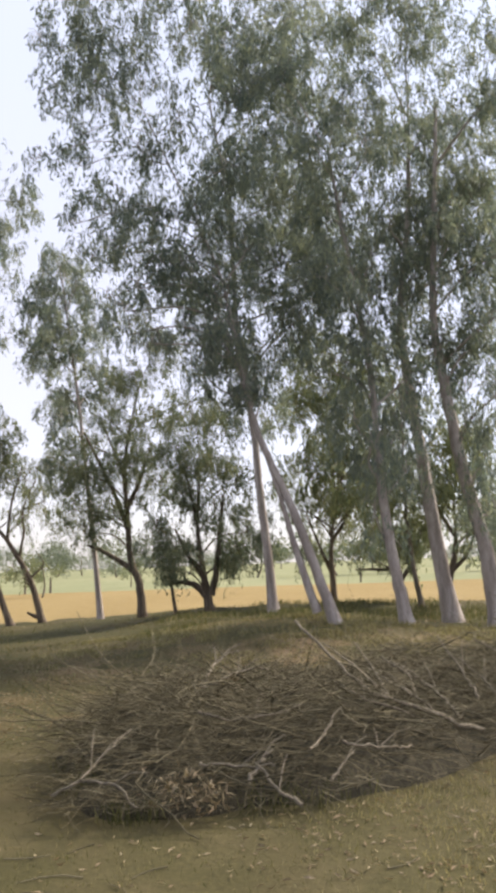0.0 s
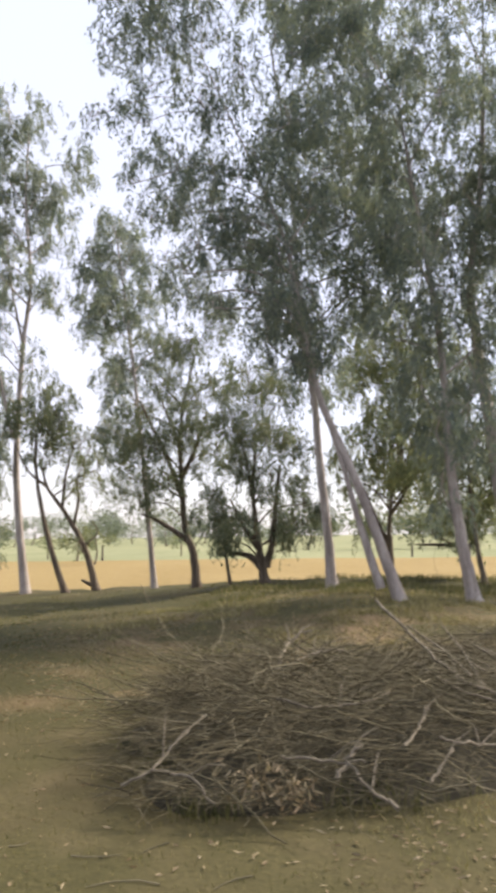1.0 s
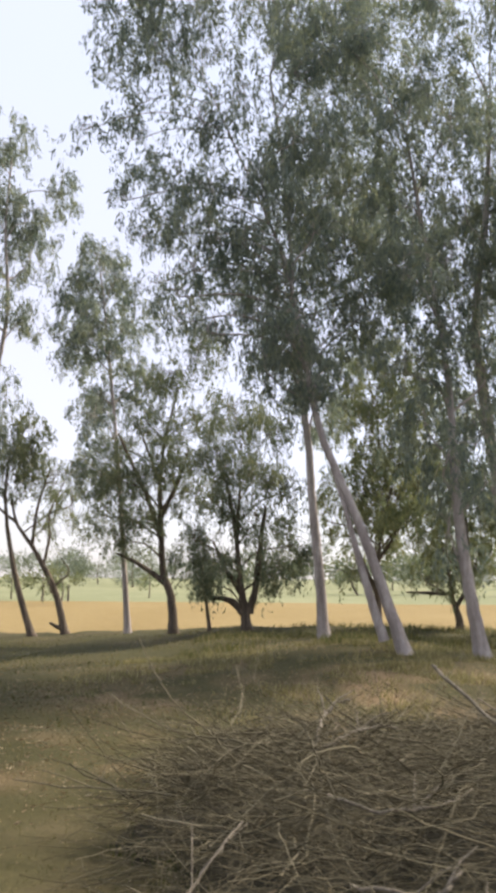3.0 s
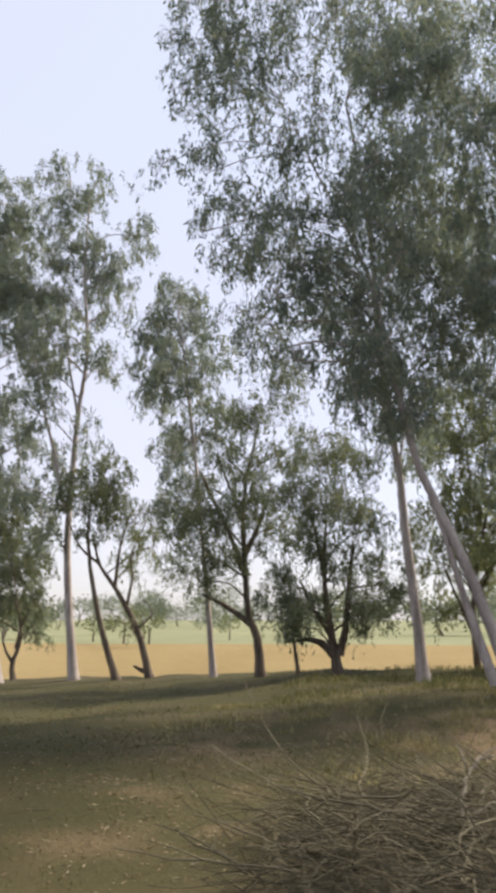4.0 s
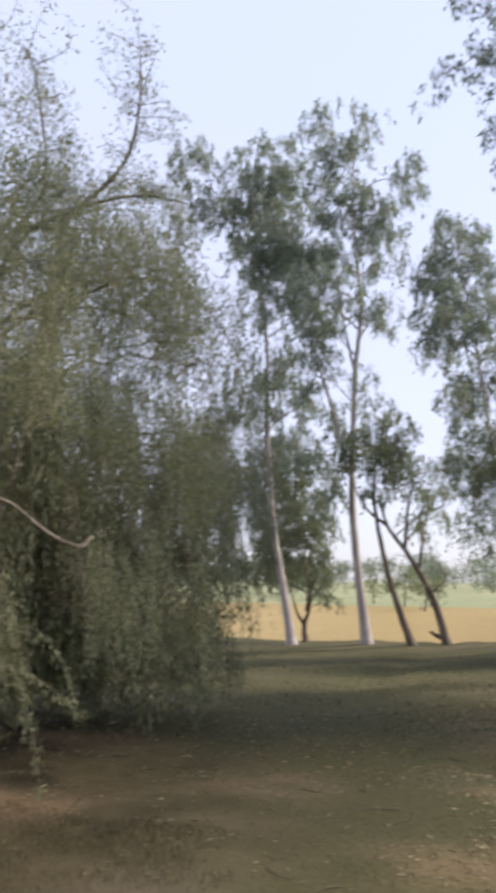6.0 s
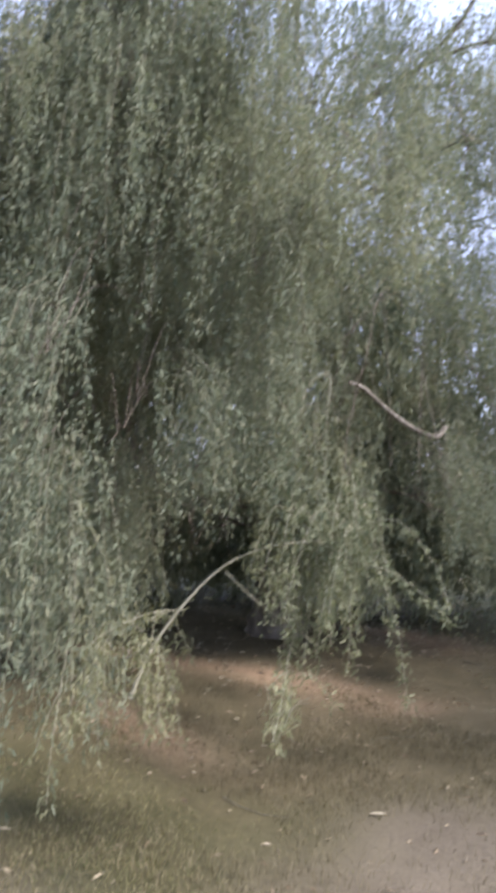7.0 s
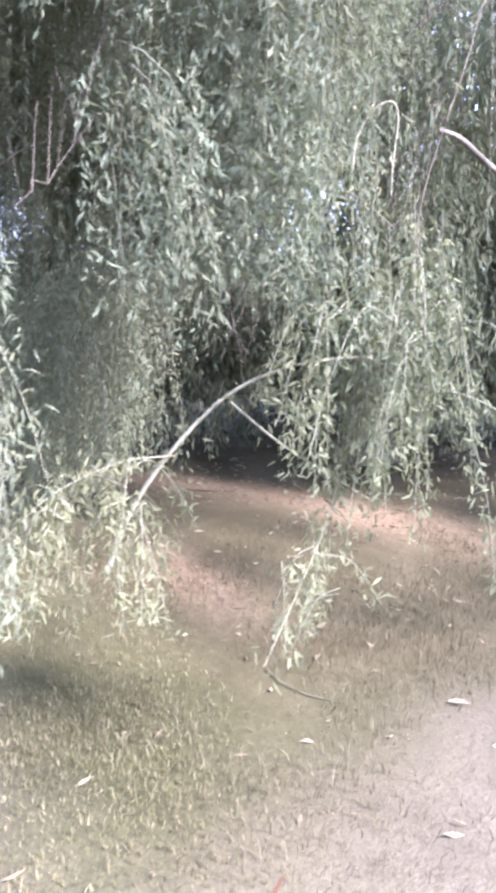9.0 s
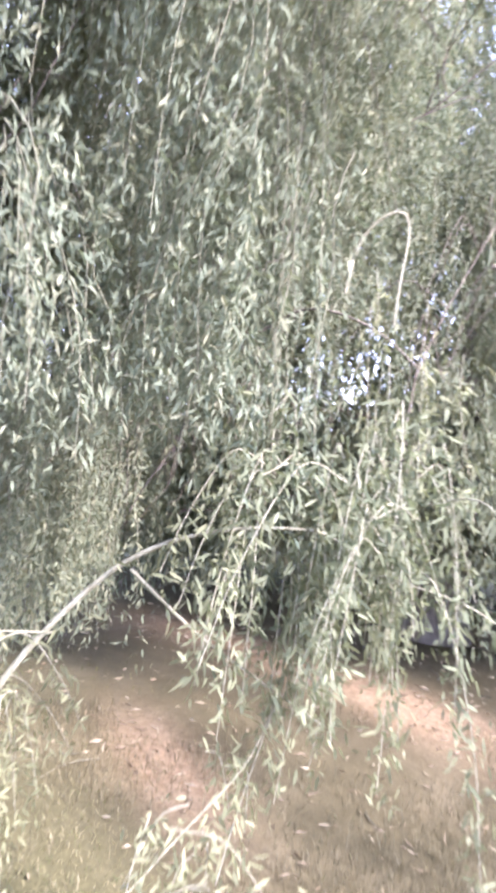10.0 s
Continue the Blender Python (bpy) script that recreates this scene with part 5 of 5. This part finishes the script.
STRAW = foliage("bleached_straw", [(0.0, (0.15, 0.135, 0.065)), (0.6, (0.26, 0.225, 0.125)), (1.0, (0.42, 0.365, 0.235))], 0.3, 0.7)
off_heap = lambda x, y: 1.0 * (heap_z(x, y) < 0.02)
grass("yard_grass", "short half-dry grass over the trodden yard", 42000, (-9, 4.5, 1.8, 12.5), (0.010, 0.036),
      lambda x, y: off_heap(x, y) * (1 - 0.9 * worn_at(x, y)) * (1 - bare_sunlit_at(x, y)) * clamp(1.7 * lattice(x, y, 1.1, 21) - 0.1), 0.0019)
grass("yard_grass", "thin trampled grass towards the trees", 16000, (-14, 7, 9, 24), (0.02, 0.06),
      lambda x, y: off_heap(x, y) * (y < edge_y(x)) * clamp(1.7 * lattice(x, y, 1.6, 22) - 0.4), 0.007)
grass("bund_grass", "taller dry grass on the bund under the trees", 9000, (-3.0, 6.5, 13.5, 21.5), (0.04, 0.16),
      lambda x, y: clamp(2.2 * lattice(x, y, 1.2, 23) - 0.7) * smooth(y, 13, 15.5), 0.008)
dry = grass("dry_grass", "clumps of bleached dry grass on the rise before the trees", 16000, (-4.5, 4.5, 8.6, 14.5), (0.03, 0.11),
            lambda x, y: off_heap(x, y) * clamp(5.0 * lattice(x, y, 0.9, 26) * lattice(x, y, 0.3, 28) - 1.1) * smooth(x + 0.35 * y, -0.5, 2.0), 0.005)
dry.data.materials[0] = STRAW
straw = grass("dry_grass", "bleached trampled straw on the earth before the heap", 5200, (-0.6, 2.2, 2.6, 5.2), (0.012, 0.05),
              lambda x, y: off_heap(x, y) * clamp(2.6 * lattice(x, y, 0.45, 43) * (0.4 + lattice(x, y, 0.16, 44)) - 0.6) * smooth(x + 0.3 * (y - 3.0), -0.5, 0.4), 0.0022)
straw.data.materials[0] = STRAW
green = grass("path_grass", "greener tufts of grass at the edge of the path", 20000, (-6.4, -3.9, 2.8, 4.9), (0.008, 0.034),
              lambda x, y: clamp(2.2 * lattice(x, y, 0.5, 24) - 0.45) * (1 - smooth(y + 0.3 * (x + 5.0), 4.0, 4.7)) * (1 - bare_sunlit_at(x, y)), 0.0016)
green.data.materials[0] = GREEN_GRASS
brown = grass("dry_grass", "trampled brown grass under the hanging branches", 14000, (-7.0, -4.3, 3.8, 6.8), (0.02, 0.06),
              lambda x, y: clamp(2.0 * lattice(x, y, 0.4, 27) - 0.5) * (1 - bare_sunlit_at(x, y)), 0.0013)
brown.data.materials[0] = BROWN_GRASS


weeds = grass("weeds", "dark green weeds and long grass growing up through the brush heap", 3000, (-2.4, 0.3, 3.7, 6.4), (0.04, 0.17),
              lambda x, y: clamp(2.4 * lattice(x, y, 0.45, 29) - 0.9) * (1 - smooth(x + 0.4 * (y - 4.2), -0.6, 0.4)) * smooth(heap_z(x, y), 0.0, 0.12), 0.003)
weeds.data.materials[0] = WEED_LEAF


def leaf_litter():
    n = 60000
    x, y = rng.uniform(-9.5, 5.5, n), rng.uniform(2.0, 19, n)
    want = 0.08 + 2.4 * np.exp(-((x - 0.4) / 1.0) ** 2 - ((y - 3.5) / 0.9) ** 2) * lattice(x, y, 0.4, 34) + 1.3 * smooth(lattice(x, y, 0.8, 35) * (0.5 + lattice(x, y, 0.25, 36)), 0.5, 0.8) * smooth(y, 5.5, 7) * (1 - smooth(y, 12, 14)) * (x > -5) + 0.5 * worn_at(x, y) * lattice(x, y, 0.6, 31) + 1.2 * litter_at(x, y) + 0.9 * np.exp(-((y - 10.2 - 0.1 * x) / 1.3) ** 2) * lattice(x, y, 0.8, 32) + 0.8 * np.exp(-((y - 15.5) / 1.5) ** 2) * (x > -3) * lattice(x, y, 0.9, 33)
    band = np.exp(-((x + 2.0) / 1.5) ** 4 - ((y - 11.2 - 0.2 * (x + 2.0)) / 0.45) ** 2) + np.exp(-((x + 0.4) / 1.3) ** 4 - ((y - 14.6) / 0.8) ** 2) + np.exp(-((x + 3.2) / 0.35) ** 2 - ((y - 6.8) / 0.25) ** 2) + 0.8 * np.exp(-((x - 0.25) / 0.5) ** 2 - ((y - 3.65) / 0.4) ** 2)
    want = want + 2.0 * band * smooth(lattice(x, y, 0.5, 38) + 0.4 * lattice(x, y, 0.2, 39), 0.45, 0.9)
    keep = rng.random(n) < 0.7 * want * (heap_z(x, y) < 0.05)
    x, y = x[keep], y[keep]
    n = len(x)
    g = Geo()
    a = rng.uniform(0, 2 * math.pi, n)
    leaves(g, np.stack([x, y, ground_z(x, y) + 0.008], 1), np.stack([np.cos(a), np.sin(a), rng.uniform(-0.05, 0.3, n)], 1), rng.uniform(0.02, 0.07, n), rng.uniform(0.006, 0.016, n))
    tagged(new("leaf_litter", g.mesh("leaf_litter", DRY_LEAF, False)), "fallen dry tan leaves scattered on the earth", "leaf litter", kind="stuff")
    g = Geo()
    for q in range(100):
        x, y = rng.uniform(-8.5, 3), rng.uniform(2.5, 10)
        if -5.2 < x < -3.4 and y < 6.2:
            continue
        a, ln = rng.uniform(0, 6.28), rng.uniform(0.06, 0.35)
        k = np.linspace(0, 1, 4)
        px, py = x + np.cos(a + 0.5 * k) * ln * k, y + np.sin(a + 0.5 * k) * ln * k
        tube(g, np.stack([px, py, ground_z(px, py) + 0.008], 1), np.linspace(0.004, 0.002, 4), 4)
    tagged(new("fallen_twigs", g.mesh("fallen_twigs", DEAD_TWIG)), "small dry twigs fallen on the earth", "twigs", kind="stuff")


rng = np.random.default_rng(37)
leaf_litter()


def single_leaf(x, y, ln, w, a, up, mat, name, label):
    g = Geo()
    k = np.linspace(0, 1, 7)
    half = w / 2 * np.sin(math.pi * np.clip(k * 0.96 + 0.03, 0, 1)) ** 0.8
    c = np.stack([np.cos(a) * ln * k, np.sin(a) * ln * k, 0.012 + up * ln * k - 0.25 * ln * (k - 0.5) ** 2 * (up < 0.5)], 1)
    s = np.array([-math.sin(a), math.cos(a), 0])
    v = np.concatenate([c + s * half[:, None] + (0, 0, 0.004), c, c - s * half[:, None] + (0, 0, 0.004)])
    f = [[i, i + 1, i + 8, i + 7] for i in range(6)] + [[i + 7, i + 8, i + 15, i + 14] for i in range(6)]
    g.add(v, f)
    ob = new(name, g.mesh(name, mat))
    ob.location = (x, y, float(ground_z(x, y)))
    return tagged(ob, label, "leaf")


PALE_DRY = foliage("pale_dry_leaf", [(0.0, (0.42, 0.36, 0.27)), (1.0, (0.48, 0.41, 0.32))], 0.1, 0.6)
RED_DRY = foliage("red_dry_leaf", [(0.0, (0.38, 0.17, 0.10)), (1.0, (0.42, 0.2, 0.12))], 0.1, 0.6)
single_leaf(-5.015, 5.35, 0.07, 0.022, 0.6, 0.1, PALE_DRY, "fallen_leaf", "pale curled fallen leaf on the earth")
single_leaf(-4.545, 4.31, 0.042, 0.038, 0.9, 2.2, RED_DRY, "fallen_leaf", "reddish dry leaf standing up from the sand")


# ---- distance: posts, scattered bushes, the far belt of trees ----
POST = bark("post_wood", (0.20, 0.17, 0.14), (0.08, 0.07, 0.06), (0.13, 0.11, 0.09))
for x, y, h in ((-21.5, 78, 1.5), (-9.0, 84, 1.6), (-37, 80, 1.7), (9, 82, 1.5), (-52, 88, 1.6)):
    z = float(ground_z(x, y))
    g = Geo()
    tube(g, [(x, y, z - 0.1), (x + 0.03, y, z + h * 0.5), (x + 0.02, y, z + h)], [0.11, 0.10, 0.08], 8)
    ob = tagged(new("field_post", g.mesh("field_post", POST, True, (x, y, z))), "weathered wooden post at the edge of the wheat", "post", "posts in the field")
    ob.location = (x, y, z)


def far_tree(x, y, h, w, sparse=1.0, name="far_tree", mat=None):
    z = float(ground_z(x, y))
    t = thing(name, (x, y, z), "distant rounded green tree in the haze across the fields", "tree", "far trees")
    g = Geo()
    tube(g, curve([(x, y, z - 0.2), (x + 0.1 * w * rng.uniform(-1, 1), y, z + 0.3 * h), (x, y, z + 0.75 * h)], 3), np.linspace(0.03 * h, 0.01 * h, 7), 6)
    part("trunk", g, GREY_BARK, t)
    g = Geo()
    n = int(7 * sparse) + 3
    for q in range(n):
        c = np.array([x + w * rng.uniform(-0.42, 0.42), y + w * rng.uniform(-0.4, 0.4), z + h * rng.uniform(0.32, 0.85)])
        r = w * rng.uniform(0.16, 0.27)
        m = int(110 * sparse)
        d = unit(rng.standard_normal((m, 3)))
        leaves(g, c + d * r * rng.uniform(0.5, 1.05, (m, 1)) * (1, 1, 0.8), rng.standard_normal((m, 3)), h * rng.uniform(0.06, 0.11, m), h * rng.uniform(0.03, 0.05, m))
    part("crown", g, mat or HAZED_FAR_LEAF, t, "green foliage, paled for haze in the far belt", "stuff", False)


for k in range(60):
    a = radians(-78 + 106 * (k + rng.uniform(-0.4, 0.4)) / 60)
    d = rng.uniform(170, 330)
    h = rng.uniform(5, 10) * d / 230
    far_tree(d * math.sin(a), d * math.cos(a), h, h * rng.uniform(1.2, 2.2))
for x, y, h, w in ((-19, 66, 3.4, 3.0), (-24, 78, 4.2, 3.8), (-29, 84, 3.6, 3.4), (-16, 92, 3.5, 3.0), (-40, 92, 5.2, 8), (-46, 100, 5.5, 9), (-62, 105, 8.5, 9), (-72, 112, 9, 11), (-55, 118, 7, 9), (10, 120, 7.5, 12), (22, 125, 8, 13), (-2, 128, 7, 11), (36, 120, 8, 14)):
    far_tree(x, y, h, w, 0.5 if h < 5 else 1.0, mat=OLIVE_LEAF if h < 5 else DARK_LEAF)
